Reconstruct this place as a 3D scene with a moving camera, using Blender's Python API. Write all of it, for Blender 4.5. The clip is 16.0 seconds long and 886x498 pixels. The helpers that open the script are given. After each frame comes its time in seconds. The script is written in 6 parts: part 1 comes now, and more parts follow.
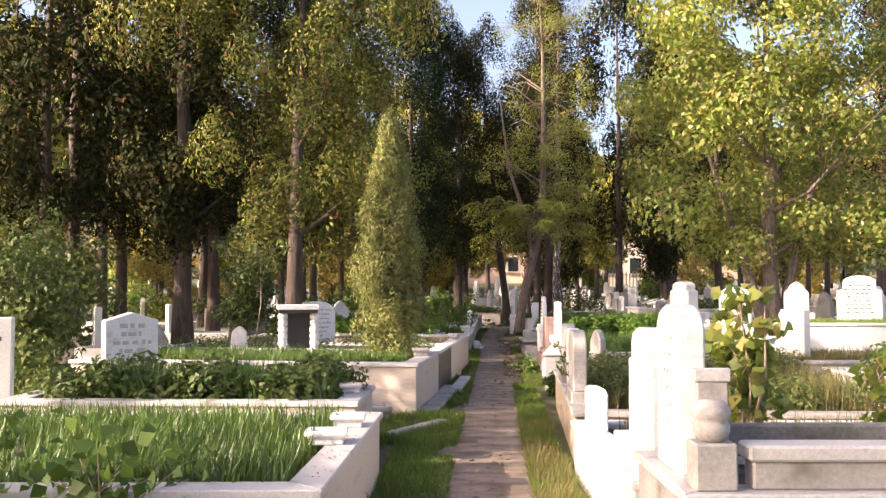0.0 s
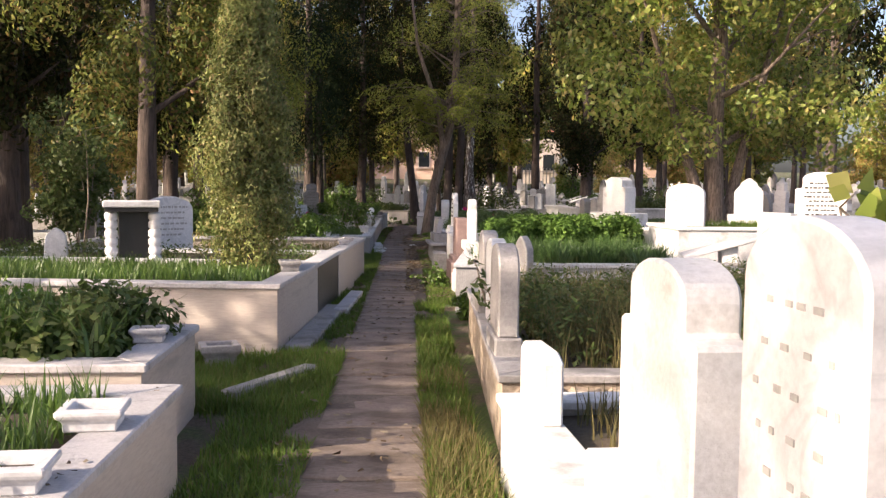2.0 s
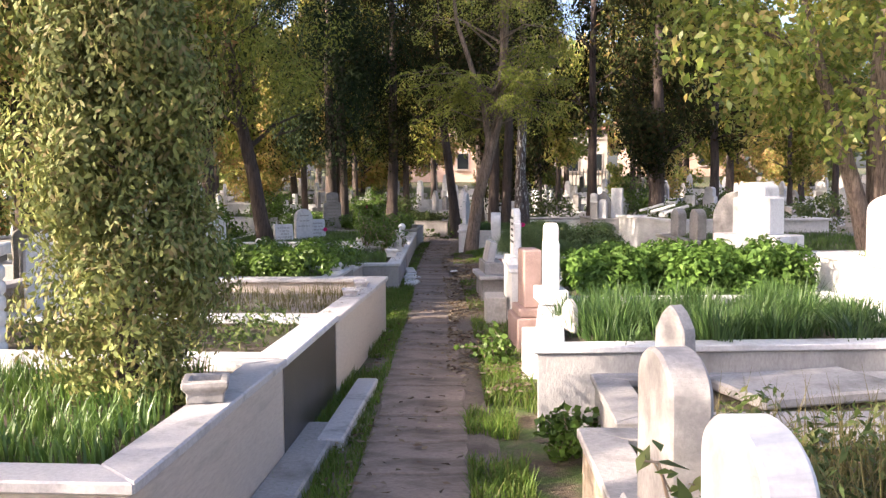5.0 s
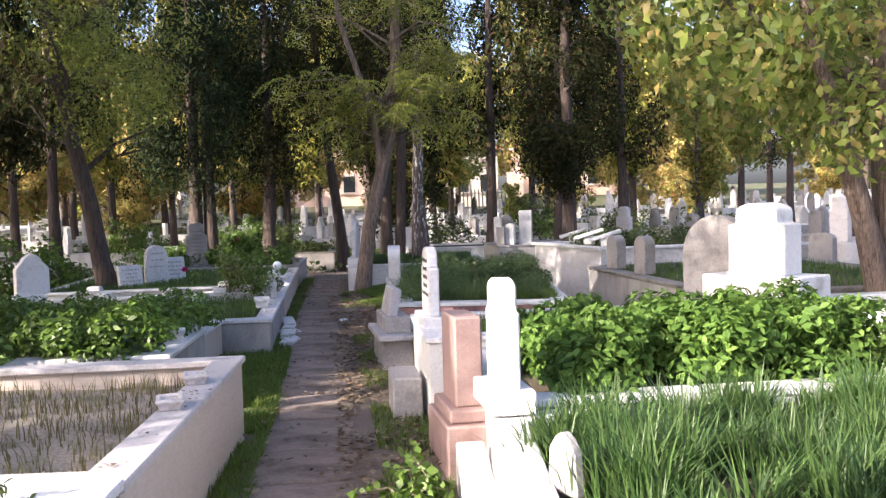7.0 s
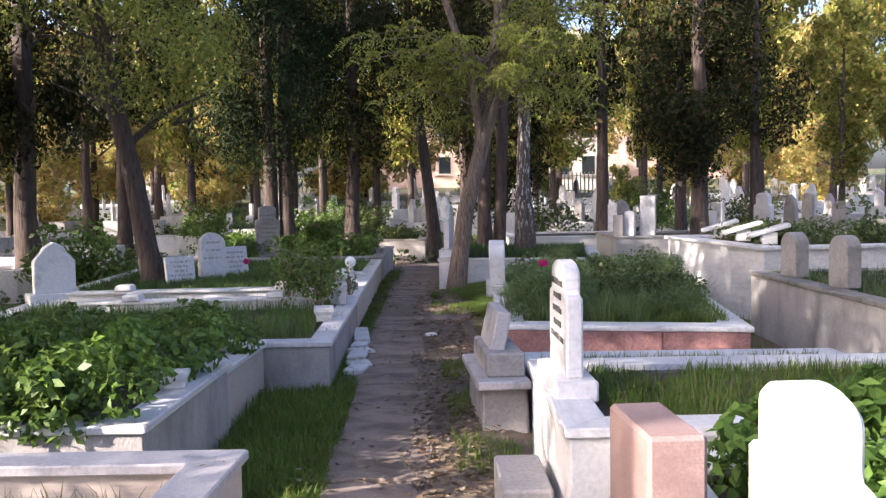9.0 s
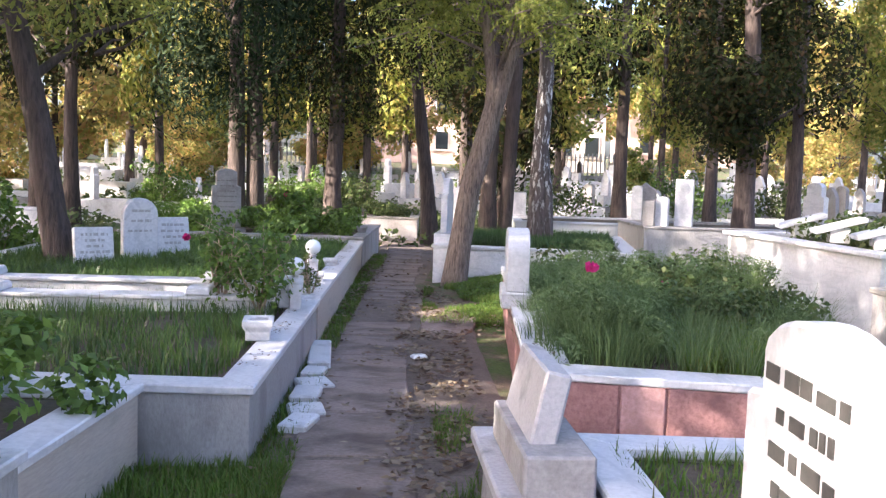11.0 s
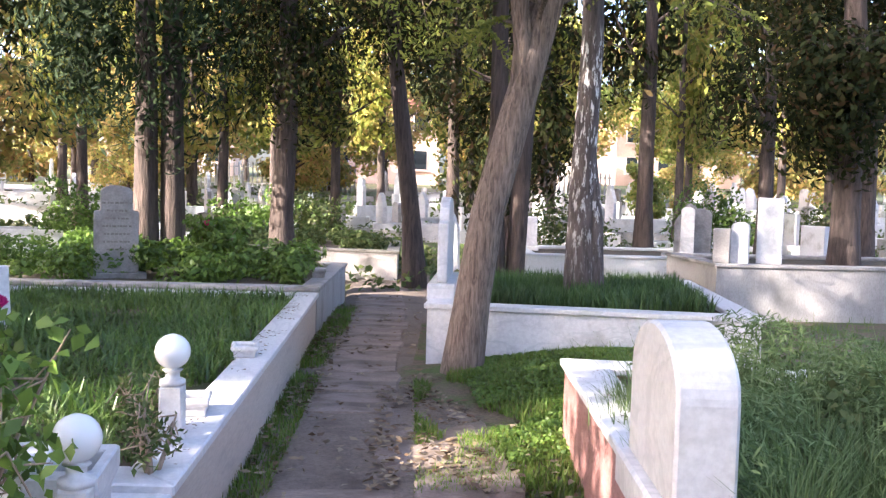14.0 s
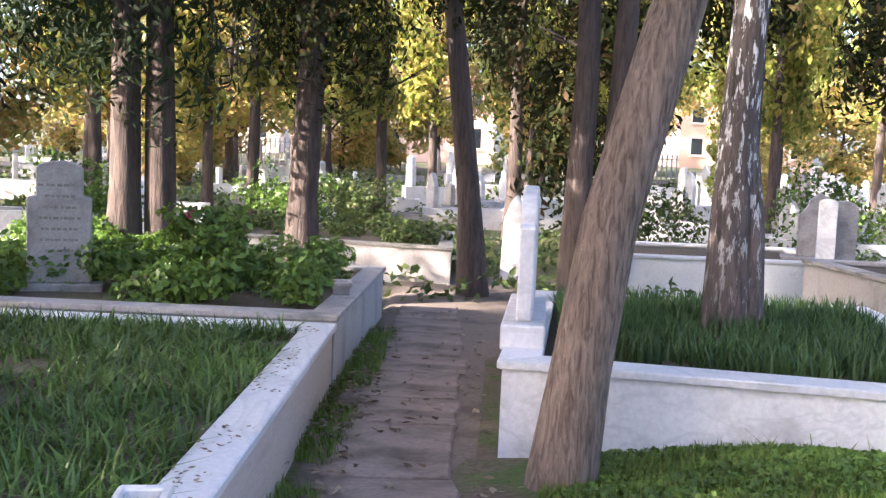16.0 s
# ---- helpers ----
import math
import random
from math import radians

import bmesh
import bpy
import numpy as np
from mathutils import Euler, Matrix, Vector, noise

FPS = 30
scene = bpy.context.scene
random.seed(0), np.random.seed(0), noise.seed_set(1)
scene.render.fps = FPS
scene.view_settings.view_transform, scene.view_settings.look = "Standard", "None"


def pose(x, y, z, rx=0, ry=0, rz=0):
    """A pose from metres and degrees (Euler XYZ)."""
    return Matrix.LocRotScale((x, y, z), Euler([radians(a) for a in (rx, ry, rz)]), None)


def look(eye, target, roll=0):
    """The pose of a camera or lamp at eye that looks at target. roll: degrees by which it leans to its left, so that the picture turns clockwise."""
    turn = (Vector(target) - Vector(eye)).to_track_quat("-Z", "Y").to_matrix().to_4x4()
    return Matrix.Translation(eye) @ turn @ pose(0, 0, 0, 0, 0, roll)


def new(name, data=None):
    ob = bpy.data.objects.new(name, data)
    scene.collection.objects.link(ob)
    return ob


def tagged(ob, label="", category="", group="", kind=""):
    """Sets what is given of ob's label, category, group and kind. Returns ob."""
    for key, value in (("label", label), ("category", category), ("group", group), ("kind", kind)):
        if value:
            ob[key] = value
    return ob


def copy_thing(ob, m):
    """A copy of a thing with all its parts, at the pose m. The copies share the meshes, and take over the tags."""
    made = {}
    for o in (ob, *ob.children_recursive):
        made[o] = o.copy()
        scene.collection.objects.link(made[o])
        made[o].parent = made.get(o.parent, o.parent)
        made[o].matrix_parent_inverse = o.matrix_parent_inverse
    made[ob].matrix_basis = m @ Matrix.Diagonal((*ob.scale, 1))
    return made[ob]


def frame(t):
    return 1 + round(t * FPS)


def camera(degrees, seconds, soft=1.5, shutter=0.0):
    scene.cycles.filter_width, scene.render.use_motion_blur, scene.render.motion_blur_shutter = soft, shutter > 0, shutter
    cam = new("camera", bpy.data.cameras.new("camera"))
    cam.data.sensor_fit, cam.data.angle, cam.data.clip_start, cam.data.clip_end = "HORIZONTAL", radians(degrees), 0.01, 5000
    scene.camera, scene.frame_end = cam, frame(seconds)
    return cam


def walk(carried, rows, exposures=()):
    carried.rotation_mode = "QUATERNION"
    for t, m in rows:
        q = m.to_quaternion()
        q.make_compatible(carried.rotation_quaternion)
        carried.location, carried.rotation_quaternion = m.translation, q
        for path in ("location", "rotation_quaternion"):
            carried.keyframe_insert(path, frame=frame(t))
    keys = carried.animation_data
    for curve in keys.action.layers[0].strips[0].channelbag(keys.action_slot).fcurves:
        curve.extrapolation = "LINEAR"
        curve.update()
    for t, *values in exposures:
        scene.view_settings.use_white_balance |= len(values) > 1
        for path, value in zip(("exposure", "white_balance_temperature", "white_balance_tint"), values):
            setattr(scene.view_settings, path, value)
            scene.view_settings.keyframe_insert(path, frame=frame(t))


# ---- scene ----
cam = camera(51.3, 16.0, soft=1.35)
METRES, EYE, TILT, LEAN, TURN = 24.0, 1.45, 2.4, 0.0, 0.0
ROWS = [
    (0.0, 0.0, 0.0, 0.0, 0.0, 0.0, 0.0),
    (0.5, 0.0031, 0.0287, -0.0016, -0.53, 1.7, -0.49),
    (1.0, 0.0069, 0.0592, -0.0033, -2.45, 0.29, -0.26),
    (1.5, 0.0094, 0.0884, -0.0047, -2.86, -4.07, -0.42),
    (2.0, 0.0131, 0.1212, -0.0065, -5.45, -6.4, -0.82),
    (2.5, 0.0157, 0.1514, -0.007, -4.32, -7.65, -0.92),
    (3.0, 0.0173, 0.1849, -0.0073, -4.27, -4.94, -0.37),
    (3.5, 0.0169, 0.2174, -0.0083, -2.96, -3.37, -0.07),
    (3.7, 0.0167, 0.2301, -0.0087, -3.26, -3.7, -0.36),
    (5.8, 0.0273, 0.3650, -0.0106, -3.62, -6.87, 0.96),
    (6.0, 0.0278, 0.3792, -0.0112, -6.35, -6.44, 2.29),
    (6.5, 0.03, 0.4089, -0.0108, -8.44, -6.06, 2.27),
    (7.0, 0.0318, 0.4408, -0.0123, -10.18, -4.99, 1.19),
    (7.5, 0.0348, 0.47, -0.0128, -10.89, -3.65, 0.98),
    (8.0, 0.0372, 0.5008, -0.0143, -10.26, -3.85, 0.79),
    (8.5, 0.041, 0.5312, -0.0156, -7.45, -5.05, 0.93),
    (9.0, 0.043, 0.5619, -0.0164, -4.25, -6.0, 0.75),
    (9.2, 0.0438, 0.5734, -0.0176, -4.03, -7.3, 0.74),
    (11.3, 0.0518, 0.7056, -0.0271, -4.47, -7.38, -2.2),
    (11.5, 0.0531, 0.7177, -0.0271, -4.75, -7.38, -1.4),
    (12.0, 0.0538, 0.7505, -0.0312, -5.88, -5.98, -1.0),
    (12.5, 0.0554, 0.7825, -0.0328, -7.46, -5.17, -1.08),
    (13.0, 0.0556, 0.8145, -0.0341, -8.32, -6.04, -0.99),
    (13.5, 0.0564, 0.8433, -0.0359, -8.63, -5.67, -1.19),
    (14.0, 0.0571, 0.8747, -0.0375, -5.94, -5.96, -1.84),
    (14.5, 0.0608, 0.9029, -0.0377, -5.37, -7.96, -1.4),
    (15.0, 0.0626, 0.935, -0.0387, -3.81, -5.93, -2.11),
    (15.5, 0.0635, 0.9643, -0.04, -4.04, -6.77, -2.26),
    (16.0, 0.0622, 0.996, -0.0414, -2.69, -7.38, -2.53),
]
walk(cam, [(t, pose(0, 0, EYE, TILT, LEAN, TURN) @ pose(METRES * x, METRES * y, METRES * z, 90 + pitch, roll, yaw)) for t, x, y, z, yaw, pitch, roll in ROWS],
     [(0.0, 1.68, 6800, 20), (1.5, 1.5, 6650, 19), (2.5, 1.0, 6250, 18), (3.5, 1.68, 6450, 18), (6.0, 1.9, 6000, 18), (9.0, 1.92, 5800, 20), (12.0, 2.85, 5750, 18), (16.0, 2.84, 5750, 19)])

# ---------------- light ----------------
SUN_AZ, SUN_EL = -112.0, 24.0      # the sun stands behind the walker and to the left
sx, sy = math.sin(radians(SUN_AZ)), math.cos(radians(SUN_AZ))
world = bpy.data.worlds.new("sky")
scene.world = world
world.use_nodes = True
wt = world.node_tree
sky = wt.nodes.new("ShaderNodeTexSky")
sky.sky_type, sky.sun_disc = "NISHITA", False
sky.sun_elevation, sky.sun_rotation = radians(SUN_EL), radians(SUN_AZ)
sky.air_density, sky.dust_density, sky.ozone_density = 0.8, 5.0, 0.3
wt.nodes["Background"].inputs["Strength"].default_value = 0.15
wt.links.new(sky.outputs["Color"], wt.nodes["Background"].inputs["Color"])
sun_data = bpy.data.lights.new("sun", "SUN")
sun_data.energy, sun_data.angle, sun_data.color = 4.2, radians(0.5), (1.0, 0.86, 0.64)
sun = new("sun", sun_data)
sun.matrix_world = look((sx * 60 * math.cos(radians(SUN_EL)), sy * 60 * math.cos(radians(SUN_EL)), 60 * math.sin(radians(SUN_EL))), (0, 0, 0))


# ---------------- materials ----------------
def nodes_of(name):
    m = bpy.data.materials.new(name)
    m.use_nodes = True
    nt = m.node_tree
    return m, nt, nt.nodes["Principled BSDF"]


def noise_node(nt, scale, detail=4.0, rough=0.6, coords=None, stretch=None):
    n = nt.nodes.new("ShaderNodeTexNoise")
    n.inputs["Scale"].default_value, n.inputs["Detail"].default_value, n.inputs["Roughness"].default_value = scale, detail, rough
    if coords is not None:
        if stretch:
            mp = nt.nodes.new("ShaderNodeMapping")
            mp.inputs["Scale"].default_value = stretch
            nt.links.new(coords, mp.inputs["Vector"])
            coords = mp.outputs["Vector"]
        nt.links.new(coords, n.inputs["Vector"])
    return n


def ramp_node(nt, fac, stops):
    r = nt.nodes.new("ShaderNodeValToRGB")
    els = r.color_ramp.elements
    while len(els) < len(stops):
        els.new(0.5)
    for el, (pos, col) in zip(els, stops):
        el.position, el.color = pos, (*col, 1)
    nt.links.new(fac, r.inputs["Fac"])
    return r


def mix_node(nt, fac, a, b, mode="MIX"):
    m = nt.nodes.new("ShaderNodeMix")
    m.data_type, m.blend_type = "RGBA", mode
    for sock, v in ((m.inputs[0], fac), (m.inputs[6], a), (m.inputs[7], b)):
        if isinstance(v, (int, float)):
            sock.default_value = v
        elif isinstance(v, tuple):
            sock.default_value = (*v, 1)
        else:
            nt.links.new(v, sock)
    return m.outputs[2]


def surface(name, light, dark, stain=None, grain=60.0, patch=2.5, rough=0.7, bump=0.25, stretch=None, stain_amount=(0.5, 0.72), spread=0.12, veins=None):
    """A weathered stone, render, soil or wood: two tones at grain size, stains at patch size."""
    m, nt, bsdf = nodes_of(name)
    tc = nt.nodes.new("ShaderNodeTexCoord").outputs["Object"]
    fine = noise_node(nt, grain, 6, 0.65, tc, stretch)
    wide = noise_node(nt, patch, 5, 0.6, tc, stretch)
    col = ramp_node(nt, fine.outputs["Fac"], [(0.3, dark), (0.62, light)]).outputs["Color"]
    if veins:
        v = noise_node(nt, veins[0], 8, 0.55, tc, (1, 0.35, 1.6))
        v.inputs["Distortion"].default_value = 1.6
        mask = ramp_node(nt, v.outputs["Fac"], [(0.46, (0, 0, 0)), (0.5, (1, 1, 1)), (0.54, (0, 0, 0))])
        fade = nt.nodes.new("ShaderNodeMath")
        fade.operation = "MULTIPLY"
        fade.inputs[1].default_value = veins[1]
        nt.links.new(mask.outputs["Color"], fade.inputs[0])
        col = mix_node(nt, fade.outputs[0], col, veins[2])
    if stain:
        k = ramp_node(nt, wide.outputs["Fac"], [(stain_amount[0], (0, 0, 0)), (stain_amount[1], (1, 1, 1))])
        col = mix_node(nt, k.outputs["Color"], col, stain)
    rnd = nt.nodes.new("ShaderNodeObjectInfo").outputs["Random"]
    shade = ramp_node(nt, rnd, [(0.0, (1 - spread,) * 3), (1.0, (1, 1, 1))])
    col = mix_node(nt, 1.0, col, shade.outputs["Color"], "MULTIPLY")
    nt.links.new(col, bsdf.inputs["Base Color"])
    bsdf.inputs["Roughness"].default_value = rough
    b = nt.nodes.new("ShaderNodeBump")
    b.inputs["Strength"].default_value, b.inputs["Distance"].default_value = bump, 0.01
    nt.links.new(fine.outputs["Fac"], b.inputs["Height"])
    nt.links.new(b.outputs["Normal"], bsdf.inputs["Normal"])
    return m


def leafy(name, tones, rough=0.5, through_light=0.35, gloss=0.4):
    """Leaves that differ one by one and let some light through."""
    m, nt, bsdf = nodes_of(name)
    g = nt.nodes.new("ShaderNodeNewGeometry")
    stops = [(i / max(1, len(tones) - 1), c) for i, c in enumerate(tones)]
    col = ramp_node(nt, g.outputs["Random Per Island"], stops).outputs["Color"]
    tc = nt.nodes.new("ShaderNodeTexCoord").outputs["Object"]
    wide = noise_node(nt, 0.9, 3, 0.6, tc)
    shade = ramp_node(nt, wide.outputs["Fac"], [(0.35, (0.65, 0.65, 0.65)), (0.65, (1.15, 1.15, 1.1))])
    col = mix_node(nt, 1.0, col, shade.outputs["Color"], "MULTIPLY")
    nt.links.new(col, bsdf.inputs["Base Color"])
    bsdf.inputs["Roughness"].default_value = rough
    bsdf.inputs["Specular IOR Level"].default_value = gloss
    tr = nt.nodes.new("ShaderNodeBsdfTranslucent")
    nt.links.new(col, tr.inputs["Color"])
    mx = nt.nodes.new("ShaderNodeMixShader")
    mx.inputs["Fac"].default_value = through_light
    nt.links.new(bsdf.outputs["BSDF"], mx.inputs[1])
    nt.links.new(tr.outputs["BSDF"], mx.inputs[2])
    nt.links.new(mx.outputs["Shader"], nt.nodes["Material Output"].inputs["Surface"])
    return m


def bark(name, light, dark, scale=14.0, bump=0.9, patches=None):
    m, nt, bsdf = nodes_of(name)
    tc = nt.nodes.new("ShaderNodeTexCoord").outputs["Object"]
    ridge = noise_node(nt, scale, 6, 0.65, tc, (1.6, 1.6, 0.22))
    ridge.inputs["Distortion"].default_value = 0.8
    col = ramp_node(nt, ridge.outputs["Fac"], [(0.36, dark), (0.62, light)]).outputs["Color"]
    if patches:
        n = noise_node(nt, 16.0, 5, 0.7, tc, (1.6, 1.6, 0.35))
        band = nt.nodes.new("ShaderNodeSeparateXYZ")
        nt.links.new(tc, band.inputs[0])
        low = ramp_node(nt, band.outputs["Z"], [(0.0, (0, 0, 0)), (0.3, (0.6, 0.6, 0.6)), (0.55, (1, 1, 1)), (0.9, (1, 1, 1)), (1.0, (0, 0, 0))])
        zs = nt.nodes.new("ShaderNodeMath")
        zs.operation = "DIVIDE"
        zs.inputs[1].default_value = patches[1]
        nt.links.new(band.outputs["Z"], zs.inputs[0])
        nt.links.new(zs.outputs[0], low.inputs["Fac"])
        k = ramp_node(nt, n.outputs["Fac"], [(0.545, (0, 0, 0)), (0.58, (1, 1, 1))])
        both = mix_node(nt, 1.0, k.outputs["Color"], low.outputs["Color"], "MULTIPLY")
        col = mix_node(nt, both, col, patches[0])
    nt.links.new(col, bsdf.inputs["Base Color"])
    bsdf.inputs["Roughness"].default_value = 0.9
    b = nt.nodes.new("ShaderNodeBump")
    b.inputs["Strength"].default_value, b.inputs["Distance"].default_value = bump, 0.03
    nt.links.new(ridge.outputs["Fac"], b.inputs["Height"])
    nt.links.new(b.outputs["Normal"], bsdf.inputs["Normal"])
    return m


MARBLE = surface("white_marble", (0.68, 0.67, 0.68), (0.54, 0.53, 0.545), (0.34, 0.33, 0.33), 35, 3.0, 0.45, 0.12, None, (0.56, 0.8), 0.1, (1.7, 0.5, (0.42, 0.43, 0.45)))
PAINT = surface("whitewashed_stone", (0.72, 0.71, 0.70), (0.58, 0.565, 0.555), (0.34, 0.32, 0.29), 50, 4.0, 0.6, 0.25, None, (0.56, 0.75))
GREY_STONE = surface("grey_weathered_stone", (0.38, 0.355, 0.345), (0.27, 0.255, 0.25), (0.16, 0.15, 0.14), 45, 3.5, 0.8, 0.4, None, (0.5, 0.72))
DARK_STONE = surface("dark_mossy_stone", (0.26, 0.24, 0.22), (0.16, 0.15, 0.14), (0.10, 0.10, 0.07), 40, 4, 0.85, 0.5)
CONCRETE = surface("stained_concrete", (0.43, 0.41, 0.40), (0.32, 0.305, 0.295), (0.19, 0.18, 0.17), 70, 2.2, 0.85, 0.5, (1, 1, 0.45), (0.5, 0.75))
TRAVERTINE = surface("beige_travertine", (0.52, 0.45, 0.395), (0.42, 0.36, 0.315), (0.29, 0.25, 0.22), 26, 2.4, 0.6, 0.25, (0.5, 0.5, 3.0), (0.55, 0.8), 0.05)
COPING = surface("pale_marble_coping", (0.53, 0.505, 0.51), (0.39, 0.37, 0.375), (0.21, 0.20, 0.195), 55, 5.0, 0.55, 0.25, None, (0.55, 0.75), 0.1)
PINK = surface("pink_granite", (0.34, 0.235, 0.215), (0.24, 0.162, 0.148), (0.19, 0.12, 0.11), 120, 4, 0.6, 0.2)
RED = surface("red_granite", (0.42, 0.22, 0.20), (0.24, 0.11, 0.10), (0.17, 0.08, 0.075), 45, 5, 0.6, 0.6)
ROSE = surface("pale_rose_granite", (0.55, 0.33, 0.31), (0.38, 0.20, 0.19), (0.28, 0.15, 0.14), 45, 5, 0.6, 0.5)
BLACK = surface("black_granite", (0.035, 0.033, 0.035), (0.02, 0.02, 0.02), (0.06, 0.055, 0.05), 120, 3, 0.35, 0.1)
RUBBLE = surface("rough_field_stone", (0.42, 0.34, 0.26), (0.26, 0.20, 0.15), (0.15, 0.12, 0.09), 30, 6, 0.9, 0.9, None, (0.5, 0.7), 0.35)
SLAB = surface("worn_paving_slab", (0.30, 0.235, 0.195), (0.20, 0.152, 0.125), (0.125, 0.092, 0.07), 38, 2.6, 0.9, 0.45, None, (0.44, 0.62), 0.22)
SOIL = surface("dark_garden_soil", (0.10, 0.075, 0.05), (0.055, 0.04, 0.028), (0.05, 0.06, 0.02), 30, 2.5, 0.95, 1.0)
GRAVEL = surface("pale_gravel_soil", (0.34, 0.30, 0.25), (0.16, 0.13, 0.10), (0.10, 0.11, 0.05), 45, 3, 0.95, 1.0)
INK = surface("dark_lettering", (0.07, 0.065, 0.06), (0.05, 0.05, 0.045), None, 40, 3, 0.7, 0.1)
WEAR_INK = surface("worn_grey_lettering", (0.42, 0.41, 0.40), (0.32, 0.31, 0.30), None, 40, 3, 0.7, 0.1)
GLOBE = surface("white_glass_globe", (0.85, 0.85, 0.84), (0.82, 0.82, 0.8), None, 8, 3, 0.25, 0.0)
ORANGE = surface("orange_wall", (0.66, 0.47, 0.38), (0.58, 0.40, 0.31), None, 6, 0.5, 0.85, 0.1)
PALE_WALL = surface("pale_wall", (0.60, 0.52, 0.47), (0.52, 0.45, 0.40), None, 6, 0.5, 0.85, 0.1)
ROOF = surface("red_tile_roof", (0.34, 0.14, 0.09), (0.24, 0.09, 0.06), None, 10, 1, 0.85, 0.3)
PANE, _nt, _b = nodes_of("dark_window_glass")
_b.inputs["Base Color"].default_value, _b.inputs["Roughness"].default_value = (0.02, 0.025, 0.03, 1), 0.08
METAL = surface("grey_fence_metal", (0.30, 0.30, 0.31), (0.22, 0.22, 0.23), None, 30, 3, 0.5, 0.1)

BARK = bark("cypress_bark", (0.10, 0.073, 0.062), (0.042, 0.031, 0.027))
BARK_PALE = bark("grey_brown_ridged_bark", (0.27, 0.205, 0.165), (0.085, 0.062, 0.048), 26, 1.0)
BARK_LIME = bark("bark_with_old_whitewash", (0.14, 0.11, 0.10), (0.06, 0.048, 0.043), 18, 0.9, ((0.72, 0.70, 0.68), 2.6))
TWIG = bark("pale_bare_twig", (0.36, 0.28, 0.21), (0.20, 0.15, 0.11), 20, 0.4)

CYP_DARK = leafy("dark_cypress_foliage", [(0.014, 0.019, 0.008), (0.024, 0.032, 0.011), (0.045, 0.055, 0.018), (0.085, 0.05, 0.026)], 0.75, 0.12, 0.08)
# lit counterpart of the dark foliage: sunlit tips put in as leaf tones
CYP_WARM = leafy("sun_tinted_cypress_foliage", [(0.05, 0.07, 0.018), (0.12, 0.155, 0.032), (0.24, 0.26, 0.055), (0.23, 0.13, 0.06)], 0.6, 0.22, 0.2)
# brighter cypress foliage: sunlight on the far trees is put into its colour
FAR_SUN_TINT = leafy("sun_tinted_mixed_foliage", [(0.12, 0.15, 0.03), (0.24, 0.27, 0.05), (0.40, 0.38, 0.09), (0.46, 0.33, 0.11)], 0.55, 0.5, 0.2)
CYP_SLIM = leafy("green_juniper_foliage", [(0.13, 0.16, 0.055), (0.20, 0.235, 0.075), (0.28, 0.30, 0.095), (0.27, 0.21, 0.10)], 0.6, 0.25, 0.25)
LIME = leafy("yellow_green_leaves", [(0.13, 0.19, 0.035), (0.23, 0.30, 0.055), (0.36, 0.40, 0.10), (0.44, 0.34, 0.12)], 0.4, 0.45, 0.5)
ACACIA = leafy("pale_green_acacia_leaflets", [(0.16, 0.20, 0.04), (0.27, 0.31, 0.06), (0.40, 0.39, 0.09)], 0.5, 0.5, 0.3)
AUTUMN = leafy("autumn_leaves", [(0.24, 0.26, 0.07), (0.44, 0.42, 0.13), (0.56, 0.44, 0.15), (0.52, 0.30, 0.14)], 0.5, 0.55, 0.3)
SPRUCE = leafy("dark_spruce_needles", [(0.012, 0.02, 0.010), (0.02, 0.035, 0.015), (0.035, 0.052, 0.022)], 0.7, 0.12, 0.1)
HEDGE = leafy("bright_green_nettle_leaves", [(0.065, 0.12, 0.02), (0.11, 0.19, 0.03), (0.17, 0.27, 0.05)], 0.45, 0.35, 0.4)
NETTLE = leafy("matt_green_nettle_leaves", [(0.06, 0.12, 0.022), (0.10, 0.185, 0.034), (0.16, 0.26, 0.055)], 0.6, 0.35, 0.2)
WEED = leafy("dull_green_weed_leaves", [(0.055, 0.09, 0.024), (0.095, 0.14, 0.036), (0.16, 0.175, 0.065)], 0.55, 0.3, 0.3)
IRIS = leafy("dark_arching_blades", [(0.035, 0.075, 0.022), (0.06, 0.115, 0.03), (0.10, 0.16, 0.05)], 0.45, 0.3, 0.35)
BLADE = leafy("long_green_blades", [(0.05, 0.10, 0.022), (0.085, 0.155, 0.03), (0.14, 0.21, 0.05)], 0.4, 0.4, 0.5)
LAWN = leafy("short_grass_blades", [(0.08, 0.145, 0.02), (0.115, 0.20, 0.028), (0.165, 0.25, 0.045), (0.20, 0.19, 0.065)], 0.55, 0.4, 0.3)
DRY = leafy("dry_straw_grass", [(0.16, 0.14, 0.06), (0.24, 0.20, 0.09), (0.12, 0.13, 0.04)], 0.6, 0.4, 0.2)
LAVENDER = leafy("grey_green_lavender", [(0.09, 0.14, 0.05), (0.145, 0.21, 0.08), (0.215, 0.28, 0.125)], 0.65, 0.3, 0.2)
LITTER = leafy("fallen_dry_leaves", [(0.13, 0.08, 0.05), (0.20, 0.145, 0.095), (0.30, 0.25, 0.18), (0.08, 0.055, 0.04)], 0.7, 0.15, 0.2)
PETAL = leafy("pink_petals", [(0.75, 0.03, 0.25), (0.85, 0.06, 0.35)], 0.5, 0.4, 0.3)


